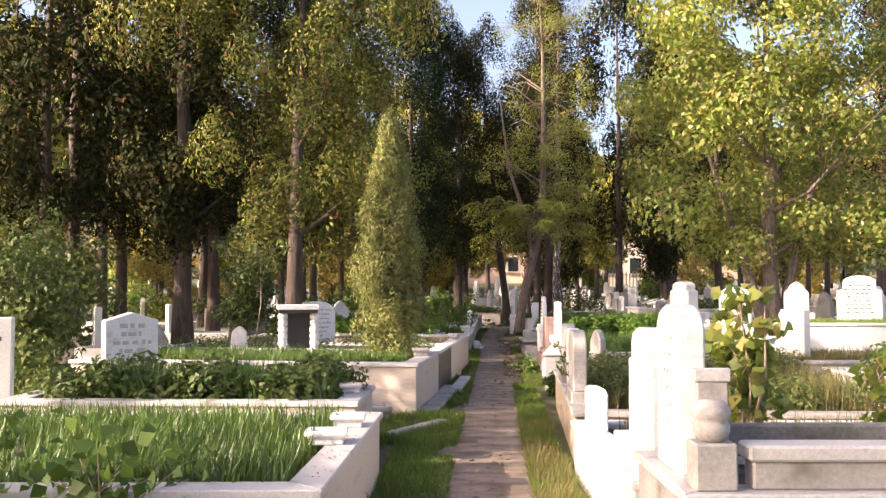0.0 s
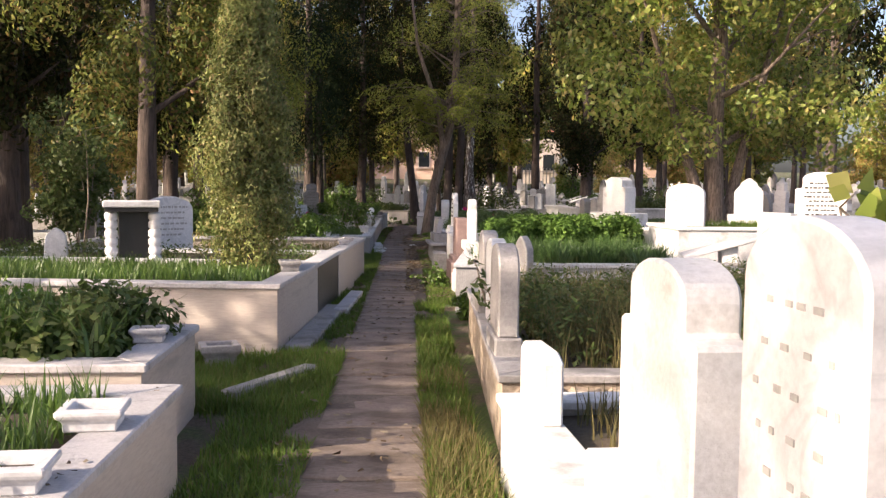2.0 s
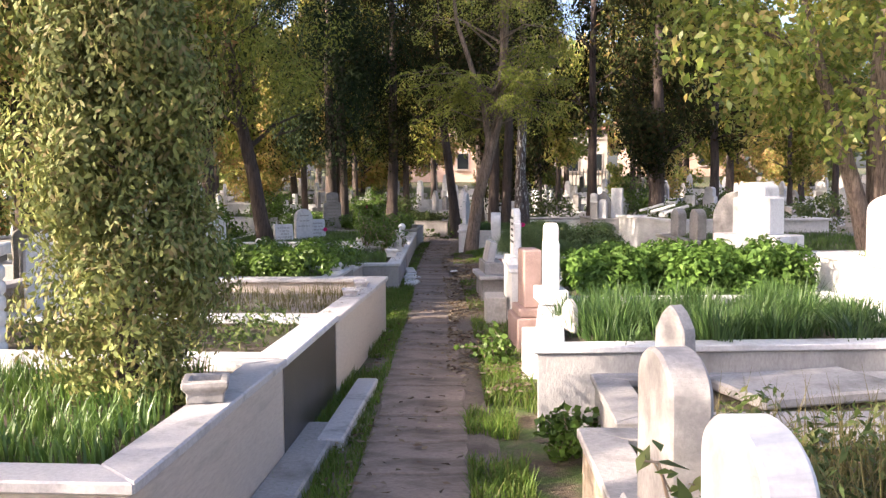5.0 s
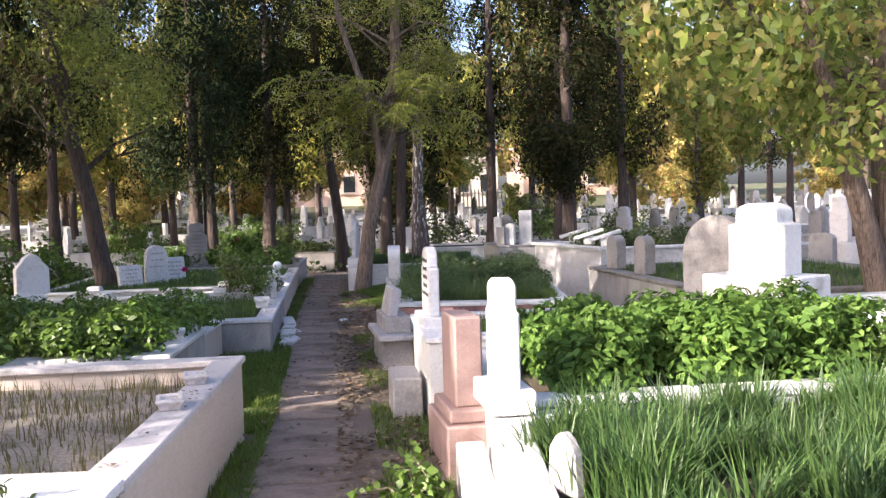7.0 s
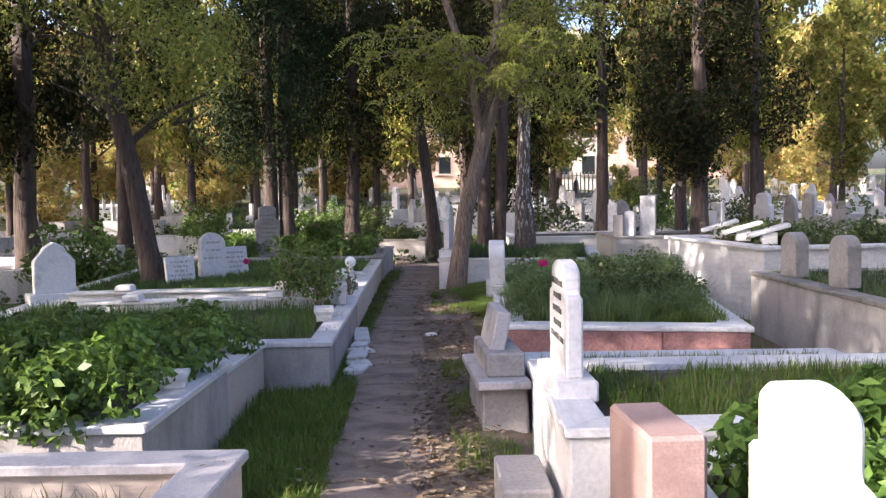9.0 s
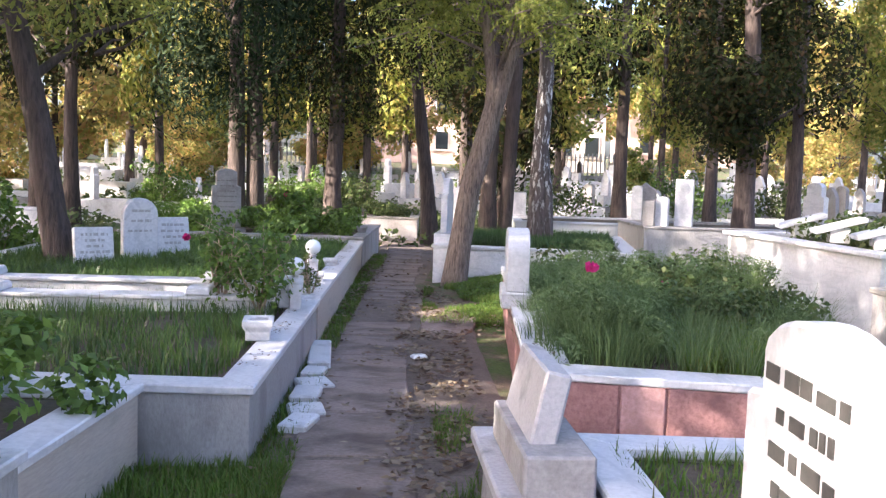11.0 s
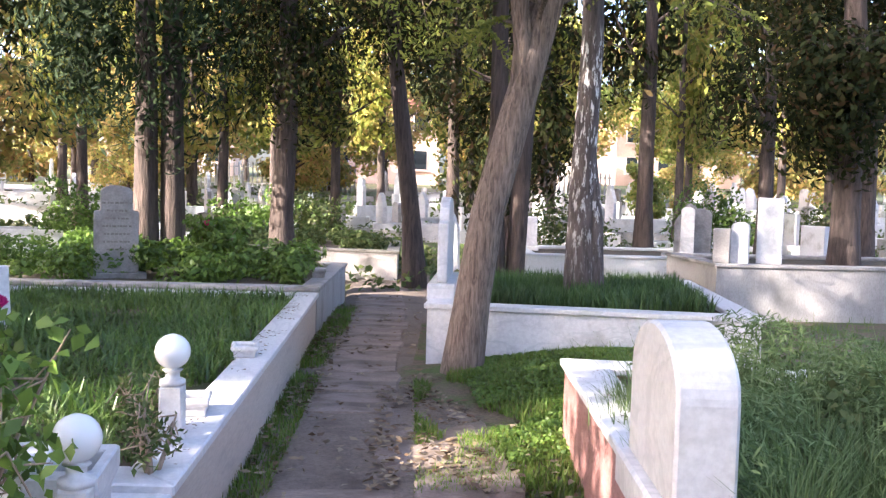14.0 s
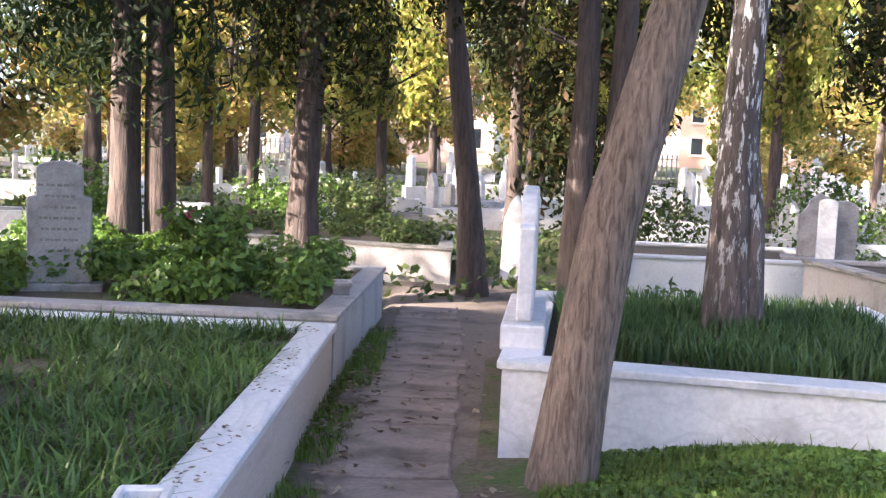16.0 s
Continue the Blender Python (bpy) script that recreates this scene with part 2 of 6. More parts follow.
def ground_material():
    m, nt, bsdf = nodes_of("grass_and_earth")
    tc = nt.nodes.new("ShaderNodeTexCoord").outputs["Object"]
    fine, mid, wide = noise_node(nt, 40, 6, 0.7, tc), noise_node(nt, 3.0, 5, 0.6, tc), noise_node(nt, 0.35, 4, 0.6, tc)
    earth = ramp_node(nt, fine.outputs["Fac"], [(0.3, (0.07, 0.05, 0.035)), (0.65, (0.17, 0.125, 0.085))]).outputs["Color"]
    green = ramp_node(nt, fine.outputs["Fac"], [(0.3, (0.035, 0.06, 0.012)), (0.65, (0.09, 0.14, 0.03))]).outputs["Color"]
    add = mix_node(nt, 0.4, mid.outputs["Fac"], wide.outputs["Fac"])
    k = ramp_node(nt, add, [(0.44, (0, 0, 0)), (0.56, (1, 1, 1))]).outputs["Color"]
    nt.links.new(mix_node(nt, k, earth, green), bsdf.inputs["Base Color"])
    bsdf.inputs["Roughness"].default_value = 0.95
    b = nt.nodes.new("ShaderNodeBump")
    b.inputs["Strength"].default_value, b.inputs["Distance"].default_value = 0.8, 0.03
    nt.links.new(fine.outputs["Fac"], b.inputs["Height"])
    nt.links.new(b.outputs["Normal"], bsdf.inputs["Normal"])
    return m


GROUND = ground_material()
TRODDEN = surface("trodden_earth", (0.20, 0.155, 0.125), (0.11, 0.085, 0.065), (0.08, 0.06, 0.045), 50, 2.5, 0.95, 0.7)


# ---------------- building helpers ----------------
def obj(name, mesh, material, parent=None, label="", smooth=False):
    ob = new(name, mesh)
    if material:
        mesh.materials.append(material)
    if smooth:
        mesh.polygons.foreach_set("use_smooth", [True] * len(mesh.polygons))
    if parent:
        ob.parent = parent
        ob.matrix_parent_inverse = parent.matrix_basis.inverted()
    if label:
        ob["label"] = label
    return ob


def part(name, bm, material, parent, label="", smooth=False):
    me = bpy.data.meshes.new(name)
    bm.to_mesh(me)
    bm.free()
    return obj(name, me, material, parent, label, smooth)


def base(name, x, y, z, label, category, group="", turn=0.0):
    """The empty on which a thing's parts hang."""
    ob = new(name)
    ob.matrix_basis = pose(x, y, z, 0, 0, turn)
    return tagged(ob, label, category, group)


def prism(outline, z0, z1, bevel=0.008, taper=0.0):
    """A block over an outline (x, y), with worn edges."""
    bm = bmesh.new()
    cx, cy = sum(p[0] for p in outline) / len(outline), sum(p[1] for p in outline) / len(outline)
    lo = [bm.verts.new((x, y, z0)) for x, y in outline]
    hi = [bm.verts.new((x + (cx - x) * taper, y + (cy - y) * taper, z1)) for x, y in outline]
    n = len(outline)
    bm.faces.new(hi)
    bm.faces.new(lo[::-1])
    for i in range(n):
        bm.faces.new((lo[i], lo[(i + 1) % n], hi[(i + 1) % n], hi[i]))
    bmesh.ops.recalc_face_normals(bm, faces=bm.faces)
    if bevel:
        bmesh.ops.bevel(bm, geom=bm.edges[:], offset=bevel, segments=1, affect="EDGES", clamp_overlap=True)
    return bm


def block(x0, x1, y0, y1, z0, z1, bevel=0.008, taper=0.0):
    return prism([(x0, y0), (x1, y0), (x1, y1), (x0, y1)], z0, z1, bevel, taper)


def slab_upright(outline, thick, bevel=0.01):
    """An upright slab: the outline (x, z) as seen from the front, its face at y = 0 and its back at y = thick."""
    bm = bmesh.new()
    fr = [bm.verts.new((x, 0, z)) for x, z in outline]
    bk = [bm.verts.new((x, thick, z)) for x, z in outline]
    n = len(outline)
    bm.faces.new(fr)
    bm.faces.new(bk[::-1])
    for i in range(n):
        bm.faces.new((fr[i], bk[i], bk[(i + 1) % n], fr[(i + 1) % n]))
    bmesh.ops.recalc_face_normals(bm, faces=bm.faces)
    if bevel:
        bmesh.ops.bevel(bm, geom=bm.edges[:], offset=bevel, segments=1, affect="EDGES", clamp_overlap=True)
    return bm


def lathe(profile, n=20):
    """A turned body from (radius, z) pairs."""
    bm = bmesh.new()
    rings = [[bm.verts.new((r * math.cos(2 * math.pi * i / n), r * math.sin(2 * math.pi * i / n), z)) for i in range(n)] for r, z in profile]
    for a, b in zip(rings, rings[1:]):
        for i in range(n):
            bm.faces.new((a[i], a[(i + 1) % n], b[(i + 1) % n], b[i]))
    bm.faces.new(rings[0][::-1])
    bm.faces.new(rings[-1])
    return bm


def merge(target, bm, m=None):
    """Adds one bmesh to another, at the pose m."""
    me = bpy.data.meshes.new("scratch")
    bm.to_mesh(me)
    bm.free()
    if m is not None:
        me.transform(m)
    target.from_mesh(me)
    bpy.data.meshes.remove(me)
    return target


def moved(bm, m):
    bmesh.ops.transform(bm, matrix=m, verts=bm.verts)
    return bm


def offset(poly, d):
    """The convex outline poly (counter-clockwise), pushed outwards by d."""
    out, n = [], len(poly)
    for i in range(n):
        a, b, c = Vector(poly[i - 1]), Vector(poly[i]), Vector(poly[(i + 1) % n])
        u, v = (b - a).normalized(), (c - b).normalized()
        nu, nv = Vector((u.y, -u.x)), Vector((v.y, -v.x))
        k = (nu + nv).normalized()
        out.append(tuple(b + k * (d / max(0.3, k.dot(nu)))))
    return out


def quads_mesh(name, verts, per=4):
    """A mesh of loose faces with per corners each, from an array of places."""
    n = len(verts) // per
    me = bpy.data.meshes.new(name)
    me.vertices.add(n * per)
    me.vertices.foreach_set("co", np.asarray(verts, dtype=np.float32).ravel())
    me.loops.add(n * per)
    me.loops.foreach_set("vertex_index", np.arange(n * per, dtype=np.int32))
    me.polygons.add(n)
    me.polygons.foreach_set("loop_start", np.arange(0, n * per, per, dtype=np.int32))
    me.polygons.foreach_set("loop_total", np.full(n, per, dtype=np.int32))
    me.update(calc_edges=True)
    return me


def unit(v):
    return v / np.maximum(np.linalg.norm(v, axis=1, keepdims=True), 1e-6)


def leaf_quads(rng, places, length, width, lean=None, lean_amount=0.5, out=None, loose=0.55):
    """Diamond leaves at places, drawn towards the direction lean; out: the ways that their faces look, loosely."""
    n = len(places)
    u = unit(rng.normal(size=(n, 3)))
    if lean is not None:
        u = unit(u * (1 - lean_amount) + np.asarray(lean) * lean_amount)
    if out is not None:
        nrm = unit(unit(out) + loose * rng.normal(size=(n, 3)))
        u = unit(u - nrm * (u * nrm).sum(1, keepdims=True))
        w = np.cross(nrm, u)
    else:
        w = unit(np.cross(u, rng.normal(size=(n, 3))))
    s = rng.uniform(0.65, 1.25, (n, 1))
    fold = np.cross(u, w) * (width * 0.25) * s
    a, b = u * length * 0.5 * s, w * width * 0.5 * s
    mid = places - a * 0.1
    return np.stack([places - a, mid + b + fold, places + a, mid - b + fold], axis=1).reshape(-1, 3)


def blade_quads(rng, roots, height, width, bend=0.35, steps=2, ang=None):
    """Curved grass blades, steps quads each, the last one pointed."""
    n = len(roots)
    ang = rng.uniform(0, 2 * np.pi, n) if ang is None else ang
    out = np.stack([np.cos(ang), np.sin(ang), np.zeros(n)], 1)
    side = np.stack([-np.sin(ang), np.cos(ang), np.zeros(n)], 1)
    h = (np.asarray(height) * rng.uniform(0.55, 1.2, n))[:, None]
    bnd = (bend * rng.uniform(0.2, 1.6, n))[:, None]
    rows = []
    for k in range(steps + 1):
        f = k / steps
        c = roots + np.array([0, 0, 1.0]) * h * (f - 0.25 * bnd * f * f) + out * h * bnd * f * f
        wd = width * (1 - f ** 2) * 0.5 + 0.0004
        rows.append((c - side * wd, c + side * wd))
    qs = [np.stack([rows[k][0], rows[k][1], rows[k + 1][1], rows[k + 1][0]], 1) for k in range(steps)]
    return np.concatenate(qs, 1).reshape(-1, 3)


def strip_mesh(name, verts, steps):
    """Blades whose steps quads hang together, so that each blade is one island."""
    n = len(verts) // (4 * steps)
    v = np.asarray(verts).reshape(n, steps, 4, 3)
    pts = np.concatenate([v[:, :1, 0], v[:, :1, 1]] + [np.stack([v[:, k, 3], v[:, k, 2]], 1) for k in range(steps)], 1)
    idx = np.arange(n)[:, None] * (2 * (steps + 1))
    faces = np.stack([np.concatenate([idx + 2 * k, idx + 2 * k + 1, idx + 2 * k + 3, idx + 2 * k + 2], 1) for k in range(steps)], 1).reshape(-1)
    me = bpy.data.meshes.new(name)
    me.vertices.add(pts.shape[0] * pts.shape[1])
    me.vertices.foreach_set("co", pts.astype(np.float32).ravel())
    m = n * steps
    me.loops.add(m * 4)
    me.loops.foreach_set("vertex_index", faces.astype(np.int32))
    me.polygons.add(m)
    me.polygons.foreach_set("loop_start", np.arange(0, m * 4, 4, dtype=np.int32))
    me.polygons.foreach_set("loop_total", np.full(m, 4, dtype=np.int32))
    me.update(calc_edges=True)
    return me


def tube(bm, pts, radii, n=8):
    """A tapered limb along pts."""
    whole = (Vector(pts[-1]) - Vector(pts[0])).normalized()
    ref = Vector((1, 0, 0)) if abs(whole.z) > 0.75 else Vector((0, 0, 1))
    rings = []
    for i, p in enumerate(pts):
        d = (Vector(pts[min(len(pts) - 1, i + 1)]) - Vector(pts[max(0, i - 1)])).normalized()
        u = (ref - d * ref.dot(d)).normalized()
        v = d.cross(u)
        rings.append([bm.verts.new(Vector(p) + (u * math.cos(2 * math.pi * k / n) + v * math.sin(2 * math.pi * k / n)) * radii[i]) for k in range(n)])
    for a, b in zip(rings, rings[1:]):
        for k in range(n):
            bm.faces.new((a[k], a[(k + 1) % n], b[(k + 1) % n], b[k]))
    bm.faces.new(rings[-1])
    return bm


def in_poly(rng, poly, n):
    """n random places inside the convex quad poly."""
    a, b, c, d = [np.array(p) for p in poly]
    s, t = rng.random((n, 1)), rng.random((n, 1))
    return (a * (1 - s) + b * s) * (1 - t) + (d * (1 - s) + c * s) * t


def stuff(name, mesh, material, label, category):
    return tagged(obj(name, mesh, material), label, category, kind="stuff")


# ---------------- ground and path ----------------
def gz(x, y):
    """Ground height: level along the walk, rising gently beyond it."""
    d = max(0.0, y - 42.0)
    return 0.045 * d * d / (d + 10.0) if d < 90 else 0.045 * 90 * 90 / 100.0


def mound(x, y):
    """A low grassy rise round the acacia."""
    return 0.24 * math.exp(-((x - 3.5) / 1.1) ** 2 - ((y - 27.5) / 1.4) ** 2)


def path_x(y):
    """The middle of the paved path."""
    pts = ((-40, -1.5), (0, 0.05), (8.2, 0.41), (14, 0.75), (18.6, 1.03), (24.7, 1.27), (28.5, 1.54), (31.7, 1.80), (36, 2.0))
    for (a, b), (c, d) in zip(pts, pts[1:]):
        if y <= c:
            return b + (d - b) * (y - a) / (c - a)
    return 2.0


def build_ground():
    xs = [-900, -300, -120, -60, -40, -28, -20, -14, -10, -7, -5, -3.5, -2.5, -1.5, -0.5, 0.5, 1.5, 1.9, 2.3, 2.7, 3.1, 3.5, 4.1, 4.7, 5.5, 7, 10, 14, 20, 28, 40, 60, 120, 300, 900]
    ys = [-900, -300, -100, -40, -20, -10] + [-5 + 1.5 * i for i in range(32)] + [45, 48, 52, 56, 60, 65, 70, 76, 82, 90, 100, 115, 132, 200, 400, 900]
    bm = bmesh.new()
    grid = [[bm.verts.new((x, y, gz(x, y) + mound(x, y) + (0.02 * noise.noise((x * 0.7, y * 0.7, 0)) - 0.02 if abs(x) < 30 and abs(y) < 60 else 0))) for x in xs] for y in ys]
    for a, b in zip(grid, grid[1:]):
        for i in range(len(xs) - 1):
            bm.faces.new((a[i], a[i + 1], b[i + 1], b[i]))
    return tagged(part("ground", bm, GROUND, None, smooth=True), "uneven ground of patchy grass and bare brown earth", "ground", kind="structure")


ground = build_ground()


def build_path():
    bm = bmesh.new()
    rows = []
    ys = [-8 + 0.6 * i for i in range(75)]
    for y in ys:
        c, wl, wr = path_x(y), 0.40, 0.40 + (0.45 if 15 < y < 27 else 0.0)
        if y > 31:
            wl, wr = 0.4, 0.5 + 0.3 * (y - 31)
        rows.append([bm.verts.new((c + o, y, 0.012 + 0.012 * noise.noise((c + o, y * 1.3, 3)) - (0.05 if k in (0, 4) else 0))) for k, o in enumerate((-wl - 0.12, -wl, 0, wr, wr + 0.14))])
    for a, b in zip(rows, rows[1:]):
        for i in range(4):
            bm.faces.new((a[i], a[i + 1], b[i + 1], b[i]))
    return tagged(part("path", bm, TRODDEN, None, smooth=True), "narrow footpath of worn paving slabs set in trodden earth", "path", kind="structure")


path = build_path()


# ---------------- graves ----------------
def surround(poly, h, wall_mat, cope_mat, label, soil=SOIL, drop=0.07, thick=0.13, over=0.025, cope_w=0.2, cope_t=0.045, z0=-0.06, path_mat=None, path_side=3, group="grave surrounds"):
    """A walled grave: four walls, four coping stones and the bed inside. poly: near left, near right, far right, far left."""
    cx, cy = sum(p[0] for p in poly) / 4, sum(p[1] for p in poly) / 4
    g = base("grave_surround", cx, cy, 0, label, "grave", group)
    outer, inner = poly, offset(poly, -thick)
    c_out, c_in = offset(poly, over), offset(poly, over - cope_w)
    for i in range(4):
        j = (i + 1) % 4
        part("wall", prism([outer[i], outer[j], inner[j], inner[i]], z0, h - cope_t, 0.004), path_mat if path_mat and i == path_side else wall_mat, g)
        part("coping", prism([c_out[i], c_out[j], c_in[j], c_in[i]], h - cope_t + 0.001, h, 0.007), cope_mat, g)
    bed = offset(poly, -thick + 0.01)
    bm = bmesh.new()
    n = 8
    vs = [[None] * (n + 1) for _ in range(n + 1)]
    for a in range(n + 1):
        for b in range(n + 1):
            s, t = a / n, b / n
            x = (bed[0][0] * (1 - s) + bed[1][0] * s) * (1 - t) + (bed[3][0] * (1 - s) + bed[2][0] * s) * t
            y = (bed[0][1] * (1 - s) + bed[1][1] * s) * (1 - t) + (bed[3][1] * (1 - s) + bed[2][1] * s) * t
            vs[a][b] = bm.verts.new((x, y, h - drop + 0.03 * noise.noise((x * 1.5, y * 1.5, 1)) + (0.03 if 0 < a < n and 0 < b < n else 0)))
    for a in range(n):
        for b in range(n):
            bm.faces.new((vs[a][b], vs[a + 1][b], vs[a + 1][b + 1], vs[a][b + 1]))
    part("soil_bed", bm, soil, g, smooth=True)
    return g


def outline(style, w, h):
    """The front outline (x, z) of a headstone, counter-clockwise from its foot."""
    a = w / 2
    if style == "arch":
        top = [(a * math.cos(t), h - a * 0.55 + a * 0.55 * math.sin(t)) for t in [math.pi * k / 12 for k in range(13)]]
        return [(-a, 0), (a, 0)] + top
    if style == "round":
        top = [(a * math.cos(t), h - a + a * math.sin(t)) for t in [math.pi * k / 14 for k in range(15)]]
        return [(-a, 0), (a, 0)] + top
    if style == "gable":
        return [(-a, 0), (a, 0), (a, h * 0.88), (0, h), (-a, h * 0.88)]
    if style == "shoulder":
        b = a * 0.72
        top = [(b * math.cos(t), h - b * 0.4 + b * 0.4 * math.sin(t)) for t in [math.pi * k / 8 for k in range(9)]]
        return [(-a, 0), (a, 0), (a, h * 0.7)] + [(b, h * 0.72)] + top + [(-b, h * 0.72), (-a, h * 0.7)]
    if style == "ogee":
        return [(-a, 0), (a, 0), (a, h * 0.62), (a * 0.8, h * 0.72), (a * 0.62, h * 0.78), (a * 0.5, h * 0.88), (a * 0.2, h * 0.96), (0, h), (-a * 0.2, h * 0.96), (-a * 0.5, h * 0.88), (-a * 0.62, h * 0.78), (-a * 0.8, h * 0.72), (-a, h * 0.62)]
    if style == "chamfer":
        return [(-a, 0), (a, 0), (a, h * 0.9), (a * 0.6, h), (-a * 0.75, h * 0.97), (-a, h * 0.86)]
    if style == "point":
        return [(-a, 0), (a, 0), (a * 0.85, h * 0.72), (a * 0.45, h * 0.9), (0, h), (-a * 0.45, h * 0.9), (-a * 0.85, h * 0.72)]
    return [(-a, 0), (a, 0), (a, h), (-a, h)]


def letters(w, h, lines, seed, size=0.03, gap=0.45):
    """Illegible lines of lettering as small proud bars."""
    r = random.Random(seed)
    bm = bmesh.new()
    z = h * 0.80
    for i in range(lines):
        width = w * r.uniform(0.4, 0.75)
        x = -width / 2
        while x < width / 2:
            l = size * r.uniform(0.6, 2.2)
            merge(bm, block(x, min(x + l, width / 2 + 0.01), -0.003, 0.002, z - size * 0.5, z + size * r.uniform(0.3, 0.55), 0))
            x += l + size * gap * r.uniform(0.5, 2.0)
        z -= h * 0.62 / max(lines, 4)
    return bm


def headstone(x, y, z, w, h, turn, style="arch", mat=None, thick=0.12, lines=0, ink=None, label="", plinth=None, lean=0.0, group="headstones", name="headstone", seed=1, size=0.03):
    """An upright gravestone whose face looks along -y before it is turned."""
    g = base(name, x, y, z, label or "weathered white marble headstone", "headstone", group)
    g.matrix_basis = pose(x, y, z, lean, 0, turn)
    p0 = plinth[2] if plinth else 0.0

    def put(nm, bm, m):
        ob = part(nm, bm, m, None)
        ob.parent = g
        return ob
    body = moved(slab_upright(outline(style, w, h - p0), thick), pose(0, -thick / 2, p0))
    put("slab", body, mat or MARBLE)
    if plinth:
        put("plinth", block(-plinth[0] / 2, plinth[0] / 2, -plinth[1] / 2, plinth[1] / 2, -0.02, p0, 0.01), mat or MARBLE)
    if lines:
        ob = put("inscription", moved(letters(w, h - p0, lines, seed, size, 2.6 if size < 0.016 else 0.45), pose(0, -thick / 2, p0)), ink or INK)
        tagged(ob, kind="stuff")
    return g


def planter(x, y, z, w, d, h, turn, mat=None, label="small white marble flower box with a sunken soil well"):
    """A small flower box with a flared rim and an empty well."""
    g = base("planter", x, y, z, label, "planter", "stone flower boxes", turn)
    bm = bmesh.new()

    def loop(a, b, zz):
        return [bm.verts.new((sx_ * a / 2, sy_ * b / 2, zz)) for sx_, sy_ in ((-1, -1), (1, -1), (1, 1), (-1, 1))]
    rings = [loop(w * 0.8, d * 0.8, 0), loop(w * 0.8, d * 0.8, h * 0.45), loop(w, d, h * 0.7), loop(w, d, h), loop(w * 0.66, d * 0.6, h), loop(w * 0.6, d * 0.55, h * 0.5)]
    for a, b in zip(rings, rings[1:]):
        for i in range(4):
            bm.faces.new((a[i], a[(i + 1) % 4], b[(i + 1) % 4], b[i]))
    bm.faces.new(rings[0][::-1])
    bm.faces.new(rings[-1])
    bmesh.ops.bevel(bm, geom=bm.edges[:], offset=0.006, segments=1, affect="EDGES", clamp_overlap=True)
    ob = part("box", bm, mat or MARBLE, None)
    ob.parent = g
    so = part("soil", block(-w * 0.3, w * 0.3, -d * 0.27, d * 0.27, h * 0.5, h * 0.62, 0.004), SOIL, None)
    so.parent = g
    return g


# left of the path
surround([(-4.2, 4.4), (-0.60, 4.45), (-0.49, 7.17), (-4.2, 7.2)], 0.49, TRAVERTINE, COPING, "low walled grave of beige render with speckled coping")
surround([(-3.6, 7.5), (-0.70, 7.42), (-0.66, 8.66), (-3.6, 8.8)], 0.54, TRAVERTINE, COPING, "walled grave with white marble coping and dark leafy plants")
surround([(-4.4, 10.95), (-0.3, 10.42), (-0.06, 12.50), (-4.2, 13.1)], 0.60, TRAVERTINE, COPING, "large beige travertine grave wall with pale coping")
surround([(-4.2, 13.14), (-0.055, 12.52), (0.125, 14.20), (-3.8, 14.7)], 0.60, TRAVERTINE, MARBLE, "walled grave faced with black granite towards the path", path_mat=BLACK, path_side=1)
surround([(-3.6, 14.74), (0.13, 14.22), (0.47, 17.22), (-3.4, 17.5)], 0.585, TRAVERTINE, COPING, "beige walled grave with dry weeds and gravel inside", soil=GRAVEL, drop=0.16)
surround([(-3.6, 18.3), (-0.13, 18.05), (0.02, 19.70), (-3.6, 19.95)], 0.50, CONCRETE, MARBLE, "low grave overgrown with leafy plants and capped in marble")
surround([(-3.4, 20.0), (-0.05, 19.75), (0.10, 21.02), (-3.4, 21.3)], 0.42, TRAVERTINE, MARBLE, "small overgrown grave with a marble-capped wall")
surround([(-3.0, 21.35), (0.63, 21.08), (0.79, 24.10), (-3.0, 24.4)], 0.40, CONCRETE, MARBLE, "grassy grave with a grey wall and white marble coping")
surround([(-3.0, 24.45), (0.80, 24.13), (1.11, 29.86), (-2.8, 30.1)], 0.43, TRAVERTINE, MARBLE, "long grassy grave plot with a white marble coping")
surround([(-2.4, 30.15), (1.12, 29.90), (1.39, 32.95), (-2.2, 33.2)], 0.48, CONCRETE, GREY_STONE, "grey walled grave full of green shrubs")
surround([(-1.4, 36.6), (2.2, 35.4), (2.4, 38.4), (-1.2, 39.4)], 0.48, CONCRETE, DARK_STONE, "grey concrete grave wall closing the end of the path")

# right of the path
surround([(1.02, 3.86), (4.4, 3.86), (4.4, 4.85), (1.02, 4.85)], 0.60, GREY_STONE, COPING, "tall grave plinth of grey and white stone", drop=0.1)
surround([(1.02, 4.95), (4.2, 4.9), (4.2, 7.2), (1.02, 7.22)], 0.42, PAINT, PAINT, "low white marble grave surround with dry grass inside")
surround([(1.08, 7.57), (4.0, 7.4), (4.2, 11.3), (1.40, 11.53)], 0.44, RUBBLE, GREY_STONE, "old grave of rough stone overgrown with weeds and dry grass", drop=0.12)
surround([(1.62, 11.72), (4.0, 11.6), (4.1, 12.7), (1.74, 12.82)], 0.42, GREY_STONE, GREY_STONE, "low grey stone grave with broken slabs on top", drop=0.05)
surround([(1.45, 13.15), (4.3, 13.1), (4.4, 15.0), (1.80, 15.17)], 0.53, CONCRETE, MARBLE, "grey walled grave with white coping and long grass")
surround([(1.85, 15.22), (4.4, 15.05), (4.5, 16.75), (2.05, 17.0)], 0.58, PAINT, MARBLE, "white walled grave filled with a dense green hedge")
